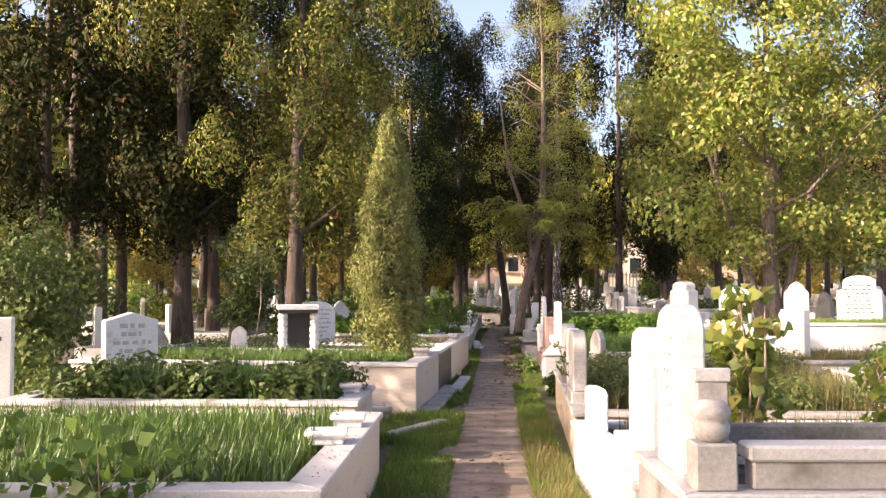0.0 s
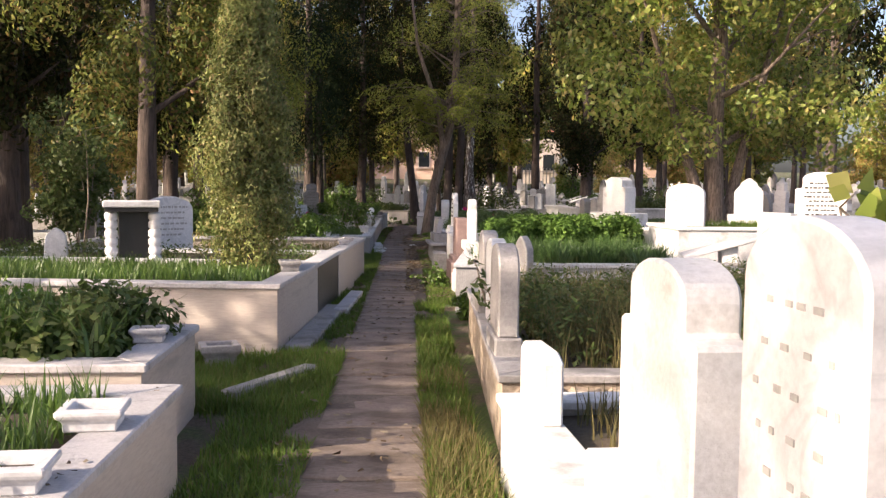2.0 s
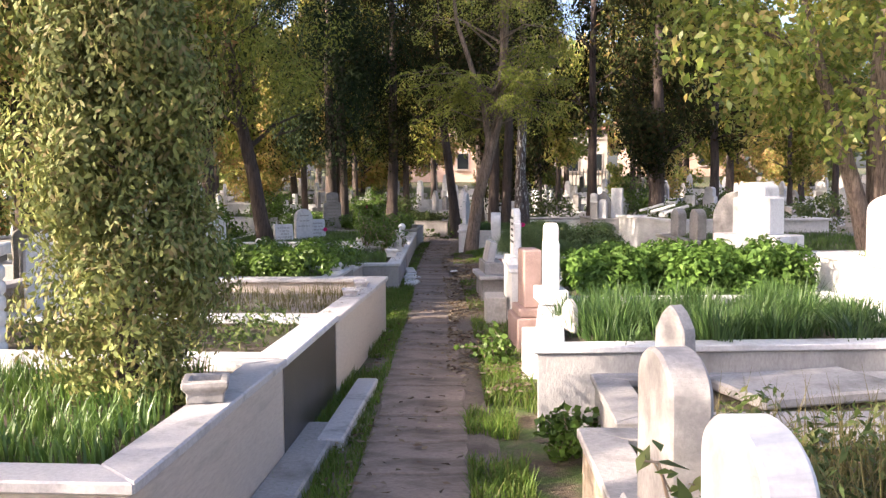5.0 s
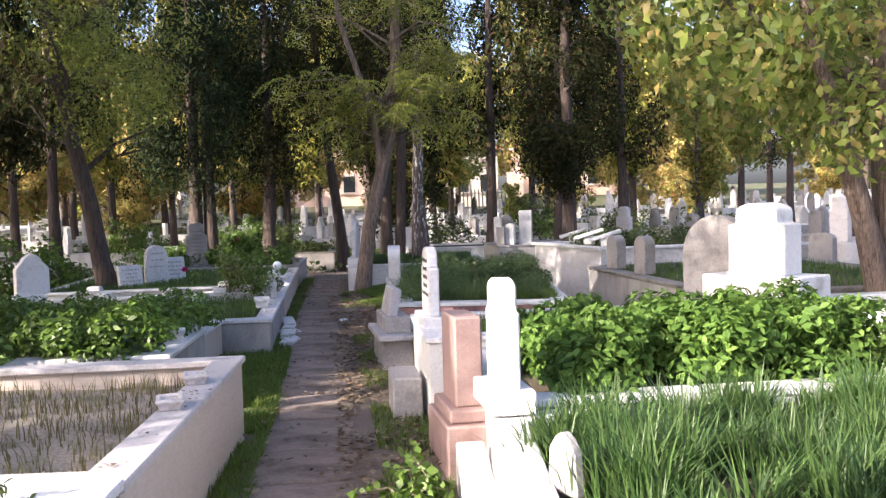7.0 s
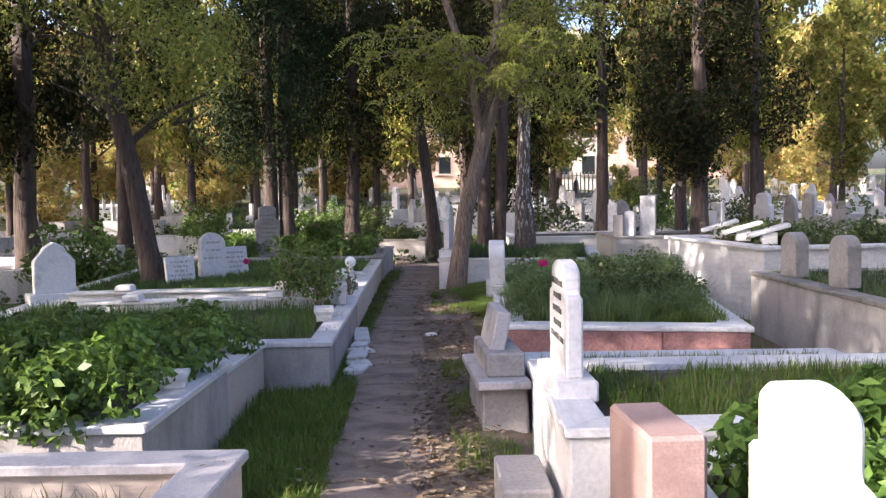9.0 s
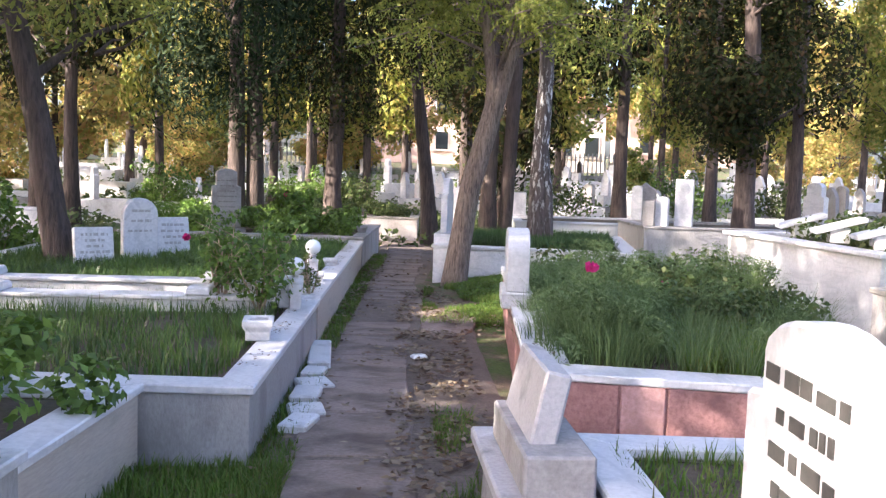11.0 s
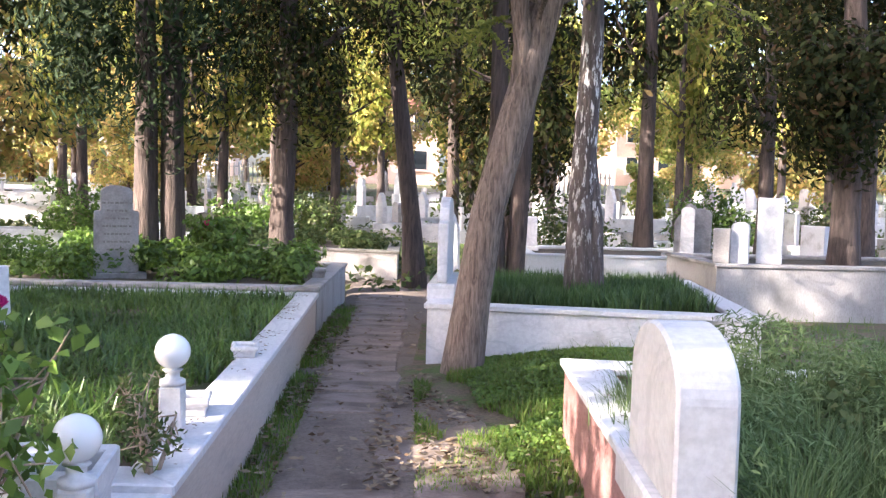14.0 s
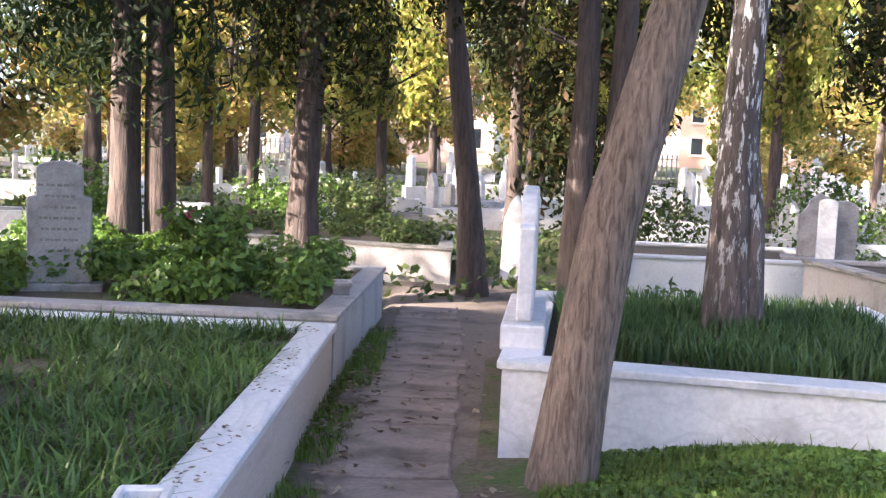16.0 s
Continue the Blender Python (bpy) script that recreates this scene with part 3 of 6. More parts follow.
surround([(1.80, 17.12), (4.3, 16.95), (4.4, 18.45), (1.90, 18.62)], 0.66, PAINT, MARBLE, "white roughcast grave wall with grass inside")
surround([(2.05, 18.9), (4.3, 18.7), (4.4, 20.1), (2.1, 20.3)], 0.40, CONCRETE, MARBLE, "low grassy grave with a white kerb")
red_grave = surround([(2.05, 21.10), (4.0, 20.6), (4.95, 25.6), (2.63, 26.1)], 0.50, RED, MARBLE, "red granite grave wall with marble coping, lavender and roses", cope_w=0.24)
surround([(2.05, 28.45), (4.6, 27.8), (5.18, 30.9), (2.60, 31.2)], 0.52, MARBLE, MARBLE, "white marble walled grave with a tree and dark green blades", cope_w=0.22)
surround([(4.95, 19.0), (8.2, 18.8), (8.4, 23.4), (5.2, 23.47)], 0.68, CONCRETE, DARK_STONE, "tall grey concrete grave wall with lichen on its edge")
surround([(5.62, 24.1), (8.6, 24.1), (8.7, 26.9), (5.37, 26.9)], 0.90, MARBLE, MARBLE, "high white marble grave wall with panelled sides", cope_w=0.24, over=0.05)
surround([(4.46, 14.41), (9.0, 14.2), (9.0, 15.7), (4.53, 15.84)], 0.90, PAINT, PAINT, "high whitewashed grave wall with grass on top")
surround([(4.6, 15.95), (9.2, 15.8), (9.3, 17.3), (4.7, 17.4)], 0.80, PAINT, PAINT, "whitewashed grave wall bright in the sun")
surround([(3.9, 10.5), (8.5, 10.2), (8.5, 12.1), (4.0, 12.3)], 0.62, CONCRETE, GREY_STONE, "grey grave wall with a projecting coping")
surround([(4.0, 8.2), (8.0, 8.0), (8.0, 9.6), (4.0, 9.7)], 0.62, PAINT, MARBLE, "white grave wall with flowering weeds")
surround([(5.80, 31.6), (10.6, 31.3), (10.8, 33.4), (5.9, 33.6)], 0.66, CONCRETE, GREY_STONE, "grey concrete grave wall among tall stones")
surround([(4.2, 35.2), (7.2, 35.0), (7.4, 37.4), (4.4, 37.6)], 0.5, PAINT, PAINT, "pale low grave wall in a sunny gap")

# headstones right of the path
headstone(1.13, 4.42, 0.60, 0.44, 0.77, -90, "arch", MARBLE, 0.12, 6, WEAR_INK, "tall veined marble headstone with worn carved lines", seed=3, size=0.014)
headstone(1.22, 5.38, 0.42, 0.62, 0.80, -90, "shoulder", PAINT, 0.16, 0, None, "white headstone with stepped shoulders glaring in the sun", (0.9, 0.3, 0.14))
headstone(1.13, 6.84, 0.42, 0.50, 0.30, -90, "chamfer", PAINT, 0.09, 0, None, "small white upright grave slab with a broken edge")
headstone(1.21, 8.34, 0.44, 0.50, 0.63, -93, "arch", GREY_STONE, 0.12, 0, None, "grey arched headstone with a speckled top", (0.56, 0.16, 0.1))
headstone(1.32, 9.36, 0.44, 0.44, 0.60, -93, "arch", MARBLE, 0.11, 0, None, "pale arched headstone with ivy shoots")
headstone(1.37, 10.10, 0.44, 0.42, 0.62, -93, "arch", GREY_STONE, 0.12, 0, None, "grey arched headstone with a white flecked top", (0.56, 0.2, 0.1))
headstone(2.06, 12.3, 0.42, 0.24, 0.48, -60, "point", GREY_STONE, 0.1, 0, None, "small pale pointed grave marker leaning on a slab")
headstone(1.90, 15.28, 0.56, 0.40, 0.66, -92, "shoulder", PAINT, 0.10, 0, None, "white stepped headstone at the end of a hedge", (0.5, 0.24, 0.1))
headstone(1.95, 17.92, 0.66, 0.50, 0.62, -92, "shoulder", MARBLE, 0.08, 5, INK, "carved white headstone with panels of dark lettering", (0.62, 0.2, 0.08), seed=5)
headstone(1.80, 13.9, 0.50, 0.18, 0.24, -70, "point", GREY_STONE, 0.05, 0, None, "small grey footstone half hidden in long grass")
headstone(2.36, 23.60, 0.50, 0.62, 0.57, -97, "arch", MARBLE, 0.17, 0, None, "white marble headstone with a ribbed rounded top", (0.7, 0.24, 0.1), seed=8)
headstone(2.30, 29.42, 0.52, 1.05, 0.86, -99.5, "shoulder", MARBLE, 0.09, 0, None, "tall white marble headstone with a stepped outline", (1.3, 0.24, 0.12))
headstone(4.50, 17.25, 0.80, 0.50, 0.76, -62, "shoulder", PAINT, 0.24, 0, None, "thick white headstone shining in the sun", (0.85, 0.45, 0.2))
headstone(4.82, 18.65, 0.10, 0.72, 1.35, -62, "round", GREY_STONE, 0.14, 0, None, "large round-topped grey headstone streaked with stains")
headstone(4.66, 14.72, 0.90, 0.50, 0.56, -30, "arch", MARBLE, 0.10, 6, WEAR_INK, "white rounded headstone with small grey lettering", seed=11, size=0.022)
headstone(5.30, 21.6, 0.68, 0.26, 0.48, -80, "round", GREY_STONE, 0.16, 0, None, "small round grey stone grave post")
headstone(5.34, 22.7, 0.68, 0.26, 0.46, -80, "round", GREY_STONE, 0.16, 0, None, "small round grey stone grave post")
headstone(7.30, 16.2, 0.80, 0.72, 0.86, -18, "shoulder", PAINT, 0.14, 8, INK, "wide white headstone with lines of dark lettering", seed=13)
headstone(6.35, 16.6, 0.80, 0.42, 0.76, -18, "ogee", MARBLE, 0.14, 0, None, "white headstone with an ogee top", (0.6, 0.3, 0.2))
headstone(4.30, 11.3, 0.62, 0.42, 0.56, -70, "flat", PAINT, 0.10, 0, None, "plain upright white slab beside a sloping stone")
headstone(4.75, 9.1, 0.62, 0.42, 0.72, -40, "shoulder", PAINT, 0.12, 6, INK, "white headstone with dark lettering on a white wall", seed=15)
headstone(5.90, 31.72, 0.66, 0.20, 0.42, -30, "flat", GREY_STONE, 0.10, 0, None, "small plain grey headstone on a concrete wall")
headstone(6.14, 31.74, 0.66, 0.21, 0.50, -30, "arch", MARBLE, 0.12, 0, None, "small white arched headstone")
headstone(6.52, 31.76, 0.66, 0.30, 0.80, -25, "flat", MARBLE, 0.14, 0, None, "tall plain white headstone")
headstone(7.1, 35.9, 0.1, 0.5, 1.25, -20, "ogee", GREY_STONE, 0.2, 0, None, "tall weathered grey headstone with stepped sides", (0.9, 0.5, 0.4))
headstone(6.45, 34.3, 0.0, 0.20, 1.30, -20, "arch", MARBLE, 0.10, 0, None, "narrow white marble headstone with a rounded top")
headstone(6.72, 34.5, 0.0, 0.34, 1.28, -20, "arch", GREY_STONE, 0.12, 0, None, "round-topped grey headstone beside a white one")
headstone(4.45, 36.4, 0.5, 0.32, 0.55, -10, "flat", MARBLE, 0.2, 0, None, "short white stone grave post with a cap", (0.38, 0.26, 0.05))
headstone(3.1, 36.2, 0.0, 0.36, 1.15, -20, "point", MARBLE, 0.14, 0, None, "pointed white headstone beyond the tree trunks")

# roughly dressed granite panels along the red grave's front wall
for a, b, mat in ((0.04, 0.22, RED), (0.225, 0.335, ROSE), (0.34, 0.66, RED), (0.665, 0.985, RED)):
    ux, uy = 1.95 / 2.013, -0.5 / 2.013
    p0, p1 = (2.05 + 1.95 * a, 21.10 - 0.5 * a), (2.05 + 1.95 * b, 21.10 - 0.5 * b)
    part("panel", prism([(p0[0] + uy * 0.018, p0[1] - ux * 0.018), (p1[0] + uy * 0.018, p1[1] - ux * 0.018), p1, p0], -0.05, 0.452, 0.006), mat, red_grave)

# headstones left of the path
headstone(-3.45, 10.2, 0.10, 0.58, 1.08, 36, "gable", PAINT, 0.14, 5, WEAR_INK, "white gabled headstone with faded panels of lettering", (0.78, 0.2, 0.35), seed=21, size=0.05)
headstone(-4.75, 9.3, 0.10, 0.80, 1.05, 14, "flat", PAINT, 0.14, 6, INK, "white headstone with rows of dark lettering", seed=22, size=0.05)
headstone(-2.05, 14.95, 0.55, 0.62, 0.68, 30, "arch", MARBLE, 0.12, 6, WEAR_INK, "white rounded headstone with small lettering", seed=23, size=0.025)
headstone(-0.98, 30.85, 0.42, 0.44, 0.98, 14, "shoulder", GREY_STONE, 0.14, 7, DARK_STONE, "grey stepped headstone with engraved lines", (0.6, 0.2, 0.08), seed=24, size=0.02)
headstone(-1.32, 26.9, 0.38, 0.38, 0.70, 30, "round", MARBLE, 0.12, 3, WEAR_INK, "white round-topped headstone with dark letters", seed=25)
headstone(-1.66, 26.4, 0.38, 0.40, 0.40, 30, "flat", MARBLE, 0.10, 4, WEAR_INK, "white slanted grave tablet with lettering", seed=26, lean=-12)
headstone(-1.08, 27.5, 0.38, 0.40, 0.46, 30, "flat", MARBLE, 0.10, 4, WEAR_INK, "white slanted grave tablet with lettering", seed=27, lean=-12)
headstone(-2.75, 24.6, 0.30, 0.46, 0.80, 30, "ogee", PAINT, 0.14, 0, None, "white headstone half covered by a climbing plant", (0.6, 0.3, 0.2))
headstone(-3.1, 20.6, 0.30, 0.70, 0.55, 20, "gable", GREY_STONE, 0.2, 0, None, "low grey gabled gravestone")
headstone(-3.9, 19.3, 0.0, 0.46, 0.95, 25, "arch", GREY_STONE, 0.14, 0, None, "leaning grey headstone in the shade", lean=6)
headstone(-4.6, 20.9, 0.0, 0.5, 1.0, 25, "arch", DARK_STONE, 0.14, 0, None, "dark weathered headstone in deep shade")
headstone(-4.3, 13.9, 0.0, 0.4, 0.9, 20, "point", GREY_STONE, 0.14, 0, None, "small grey pointed gravestone")
headstone(-2.95, 13.4, 0.55, 0.25, 0.35, 10, "point", MARBLE, 0.1, 0, None, "small white pointed footstone")


# ---------------- trees ----------------
def trunk_mesh(rng, height, r0, lean=(0, 0), limbs=0, limb_from=0.4, limb_len=1.5, wobble=0.06, forks=None, n=10, flare=1.35):
    bm = bmesh.new()
    k = 9
    pts, rad = [], []
    for i in range(k + 1):
        f = i / k
        w = wobble * (1 if i else 0)
        pts.append((lean[0] * f + rng.normal() * w * r0 * 2, lean[1] * f + rng.normal() * w * r0 * 2, -0.1 + (height + 0.1) * f))
        rad.append(r0 * (1 - 0.85 * f) * (flare if i == 0 else 1.0))
    tube(bm, pts, rad, n)
    for j in range(limbs):
        f = limb_from + (0.95 - limb_from) * (j + 0.5) / limbs
        i = min(k - 1, int(f * k))
        a = np.array(pts[i]) * (1 - (f * k - i)) + np.array(pts[i + 1]) * (f * k - i)
        ang = j * 2.4 + rng.uniform(-0.5, 0.5)
        L = limb_len * (1.1 - 0.6 * f) * rng.uniform(0.7, 1.2)
        d = np.array([math.cos(ang), math.sin(ang), rng.uniform(0.25, 0.8)])
        r = r0 * (1 - 0.85 * f) * 0.42
        p1, p2 = a + d * L * 0.5, a + d * L + np.array([0, 0, L * 0.15])
        tube(bm, [tuple(a), tuple(p1 + rng.normal(size=3) * 0.06 * L), tuple(p2)], [r, r * 0.6, r * 0.15], 6)
        for s in (-1, 1):
            q = p1 + np.array([math.cos(ang + s * 0.8), math.sin(ang + s * 0.8), 0.4]) * L * 0.45
            tube(bm, [tuple(p1), tuple((p1 + q) / 2 + rng.normal(size=3) * 0.03 * L), tuple(q)], [r * 0.5, r * 0.3, r * 0.08], 5)
    for f in (forks or []):
        tube(bm, f[0], f[1], n)
    return bm


def column_places(rng, n, z0, z1, radius, clump=0.28, clumps=170, shape="column", holes=0.25, lump=0.22, tall=1.7):
    """Leaf places in the sprays of a column-shaped crown, gathered into lumps with gaps."""
    f = rng.random(clumps) ** 0.9
    z = z0 + (z1 - z0) * f + (0.5 * clump * rng.normal(size=clumps) if z0 > 0.5 else 0.0)
    if shape == "column":
        prof = np.minimum(1, (f / 0.12) ** 0.6) * np.minimum(1, ((1 - f) / 0.55) ** 0.7)
    elif shape == "flame":
        prof = np.minimum(1, 0.55 + f / 0.25) * np.minimum(1, ((1 - f) / 0.75) ** 0.6)
    else:
        prof = np.sin(np.pi * np.clip(f * 0.92 + 0.05, 0, 1)) ** 0.55
    ang = rng.uniform(0, 2 * np.pi, clumps)
    rr = radius * prof * (0.45 + 0.55 * rng.random(clumps) ** 0.4) * (1 + lump * rng.normal(size=clumps))
    c = np.stack([rr * np.cos(ang), rr * np.sin(ang), z], 1)
    c = c[rng.random(clumps) > holes * 0.5]
    size = clump * rng.uniform(0.6, 1.4, len(c))
    pick = rng.choice(len(c), n, p=size ** 2 / (size ** 2).sum())
    d = unit(rng.normal(size=(n, 3)))
    # leaves sit on the skin of upright sprays; the tips fray upwards
    off = d * np.array([1, 1, tall]) * size[pick][:, None] * (0.3 + 0.85 * rng.random((n, 1)) ** 0.55)
    off[:, :2] *= np.clip(1.15 - 0.55 * d[:, 2:3], 0.4, 1.4)
    p = c[pick] + off
    if z0 < 0.5:
        p[:, 2] = np.maximum(p[:, 2], z0)
    axis = p * np.array([1, 1, 0]) / max(radius, 0.1)
    return p, d + axis * 0.5 + np.array([0, 0, 0.15])


def ball_places(rng, n, centres, radii):
    """Leaf places in the shells of many overlapping clumps."""
    c, r = np.asarray(centres), np.asarray(radii)
    pick = rng.choice(len(c), n, p=r ** 2 / (r ** 2).sum())
    d = unit(rng.normal(size=(n, 3)))
    return c[pick] + d * (r[pick] * (0.35 + 0.65 * rng.random(n) ** 0.5))[:, None] * np.array([1, 1, 0.8]), d + np.array([0, 0, 0.3])


def tree(name, x, y, z, label, trunk_bm, bark_mat, leaves, leaf_mat, category="tree", group="trees"):
    g = base(name, x, y, z, label, category, group)
    t = part("trunk", trunk_bm, bark_mat, None, smooth=True)
    t.parent = g
    if leaves is not None:
        c = obj("crown", quads_mesh("crown", leaves), leaf_mat)
        c.parent = g
    return g


def cypress(seed, h, r, z0, n, leaf=(0.20, 0.06), mat=None, shape="column", clump=0.45, clumps=200, r0=0.17, label="tall dark column-shaped cypress with dense foliage", lean=(0, 0), x=0, y=0, z=0, bark_mat=None, lump=0.2, name="cypress_tree", forks=None, tall=1.7):
    rng = np.random.default_rng(seed)
    p, out = column_places(rng, n, z0, h, r, clump, clumps, shape, 0.25, lump, tall)
    p[:, 0] += lean[0] * np.clip(p[:, 2] / h, 0, 1)
    p[:, 1] += lean[1] * np.clip(p[:, 2] / h, 0, 1)
    q = leaf_quads(rng, p, leaf[0], leaf[1], (0, 0, 1), 0.5, out, 0.4)
    return tree(name, x, y, z, label, trunk_mesh(rng, h * 0.93, r0, lean, 8, max(0.12, z0 / h), r * 0.9, forks=forks), bark_mat or BARK, q, mat or CYP_DARK)


def broadleaf(seed, x, y, z, h, spread, z0, n, leaf, mat, label, r0=0.16, lean=(0, 0), balls=60, ball=(0.5, 1.0), droop=0.35, bark_mat=None, forks=None, name="tree", squash=1.0, shift=(0, 0)):
    rng = np.random.default_rng(seed)
    f = rng.random(balls)
    ang = rng.uniform(0, 2 * np.pi, balls)
    prof = np.sin(np.pi * (0.12 + 0.85 * f)) ** 0.6
    rad = spread * prof * np.sqrt(rng.random(balls))
    c = np.stack([rad * np.cos(ang) + shift[0] + lean[0] * f, rad * np.sin(ang) * squash + shift[1] + lean[1] * f, z0 + (h - z0) * f], 1)
    p, out = ball_places(rng, n, c, rng.uniform(ball[0], ball[1], balls))
    q = leaf_quads(rng, p, leaf[0], leaf[1], (0, 0, -1), droop, out)
    return tree(name, x, y, z, label, trunk_mesh(rng, h * 0.9, r0, lean, 14, max(0.2, z0 / h * 0.8), spread * 0.85, forks=forks), bark_mat or BARK, q, mat)


# the slim juniper in the travertine grave
cypress(1, 2.98, 0.33, 0.02, 60000, (0.042, 0.017), CYP_SLIM, "flame", 0.10, 200, 0.06, "slim green juniper growing out of a grave", x=-0.68, y=11.75, z=0.56, name="juniper_tree", lump=0.25, tall=2.2)
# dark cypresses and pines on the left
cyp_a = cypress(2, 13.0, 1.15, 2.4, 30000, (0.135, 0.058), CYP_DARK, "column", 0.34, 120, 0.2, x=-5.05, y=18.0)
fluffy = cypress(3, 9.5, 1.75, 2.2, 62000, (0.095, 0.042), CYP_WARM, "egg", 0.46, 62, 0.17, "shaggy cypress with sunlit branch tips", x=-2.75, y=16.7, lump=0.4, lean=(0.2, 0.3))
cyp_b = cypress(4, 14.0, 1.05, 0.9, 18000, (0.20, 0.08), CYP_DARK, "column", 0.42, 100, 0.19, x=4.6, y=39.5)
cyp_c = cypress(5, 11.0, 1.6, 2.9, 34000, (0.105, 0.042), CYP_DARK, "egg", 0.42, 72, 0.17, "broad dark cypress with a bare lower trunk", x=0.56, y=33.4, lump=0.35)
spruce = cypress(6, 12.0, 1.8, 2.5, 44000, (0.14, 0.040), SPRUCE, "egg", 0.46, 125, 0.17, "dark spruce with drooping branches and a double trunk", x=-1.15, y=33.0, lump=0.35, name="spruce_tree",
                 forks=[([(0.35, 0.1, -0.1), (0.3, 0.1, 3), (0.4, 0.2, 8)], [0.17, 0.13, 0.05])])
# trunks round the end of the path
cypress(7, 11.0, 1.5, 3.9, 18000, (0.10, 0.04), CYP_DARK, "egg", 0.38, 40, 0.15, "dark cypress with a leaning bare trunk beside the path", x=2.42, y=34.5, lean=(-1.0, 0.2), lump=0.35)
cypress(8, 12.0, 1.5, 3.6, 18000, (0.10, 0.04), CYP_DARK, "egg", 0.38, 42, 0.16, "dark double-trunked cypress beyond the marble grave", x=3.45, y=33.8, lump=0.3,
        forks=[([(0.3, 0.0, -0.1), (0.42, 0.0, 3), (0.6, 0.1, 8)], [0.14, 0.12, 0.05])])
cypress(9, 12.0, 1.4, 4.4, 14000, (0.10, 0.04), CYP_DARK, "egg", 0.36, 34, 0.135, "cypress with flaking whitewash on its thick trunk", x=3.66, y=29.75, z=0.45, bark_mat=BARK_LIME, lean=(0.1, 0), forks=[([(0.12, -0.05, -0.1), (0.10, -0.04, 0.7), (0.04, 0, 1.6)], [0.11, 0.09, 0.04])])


def acacia():
    rng = np.random.default_rng(10)
    pts = [(-0.01, 0, -0.1), (0.06, 0.0, 0.5), (0.16, 0.0, 1.2), (0.37, 0.02, 2.0), (0.62, 0.05, 2.9), (0.76, 0.1, 4.2), (0.8, 0.2, 6.0), (0.8, 0.3, 8.5), (0.7, 0.3, 10.5)]
    rad = [0.175, 0.142, 0.13, 0.125, 0.105, 0.10, 0.085, 0.05, 0.015]
    bm = tube(bmesh.new(), pts, rad, 12)
    tube(bm, [(0.37, 0.02, 2.0), (0.40, 0.0, 2.5), (0.28, -0.1, 3.3), (-0.3, -0.2, 5.0), (-0.6, -0.2, 7.4)], [0.08, 0.075, 0.065, 0.045, 0.012], 8)
    cs, rs = [], []
    for i in range(46):
        f = rng.uniform(0.28, 1.0)
        a = np.array([0.45 + 0.4 * f, 0.1 + 0.2 * f, 10.2 * f])
        ang, L = rng.uniform(0, 2 * np.pi), rng.uniform(0.8, 2.3) * (1.15 - 0.5 * f)
        d = np.array([math.cos(ang), math.sin(ang), rng.uniform(0.0, 0.6)])
        e = a + d * L
        mid = (a + e) / 2 + np.array([0, 0, 0.15 * L])
        tube(bm, [tuple(a), tuple(mid), tuple(e)], [0.03, 0.018, 0.005], 5)
        for k in range(5):
            s = a + (e - a) * rng.uniform(0.4, 1.0)
            t = s + rng.normal(size=3) * 0.35
            tube(bm, [tuple(s), tuple((s + t) / 2 + rng.normal(size=3) * 0.05), tuple(t)], [0.009, 0.006, 0.003], 4)
            if f < 0.62 or rng.random() < 0.35:
                cs.append(t)
                rs.append(rng.uniform(0.2, 0.42))
    rng2 = np.random.default_rng(11)
    p, out = ball_places(rng2, 20000, cs, rs)
    # feathery sprays hanging low round the trunk
    sp, so = [], []
    for i in range(30):
        ang, L = rng2.uniform(0, 2 * np.pi), rng2.uniform(0.7, 2.3)
        a = np.array([0.5, 0.05, rng2.uniform(2.6, 3.6)])
        e = a + np.array([math.cos(ang) * L, math.sin(ang) * L, rng2.uniform(-0.1, 0.75)])
        tube(bm, [tuple(a), tuple((a + e) / 2 + np.array([0, 0, 0.16 * L])), tuple(e)], [0.022, 0.012, 0.004], 5)
        for k in range(15):
            f = rng2.uniform(0.35, 1.0)
            s = a + (e - a) * f + np.array([0, 0, 0.64 * L * f * (1 - f)])
            d = rng2.normal(size=3) * np.array([1, 1, 0.35])
            d = d / np.linalg.norm(d) * rng2.uniform(0.22, 0.42)
            side = np.cross(d, (0, 0, 1.0))
            side = side / max(1e-6, np.linalg.norm(side))
            for j in range(12):
                g = (j + 0.5) / 12
                q = s + d * g - np.array([0, 0, 0.22 * g * g])
                for sg in (-1, 1):
                    sp.append(q + side * sg * 0.032)
                    so.append(side * sg + np.array([0, 0, -0.25]))
    p, out = np.concatenate([p, np.array(sp)]), np.concatenate([out, np.array(so)])
    leaves = leaf_quads(rng2, p, 0.065, 0.026, (0, 0, -1), 0.3, out, 0.9)
    return tree("acacia_tree", 2.29, 28.0, 0.06, "leaning acacia with ridged bark, bare twigs and thin pale leaves", bm, BARK_PALE, leaves, ACACIA)


acacia()
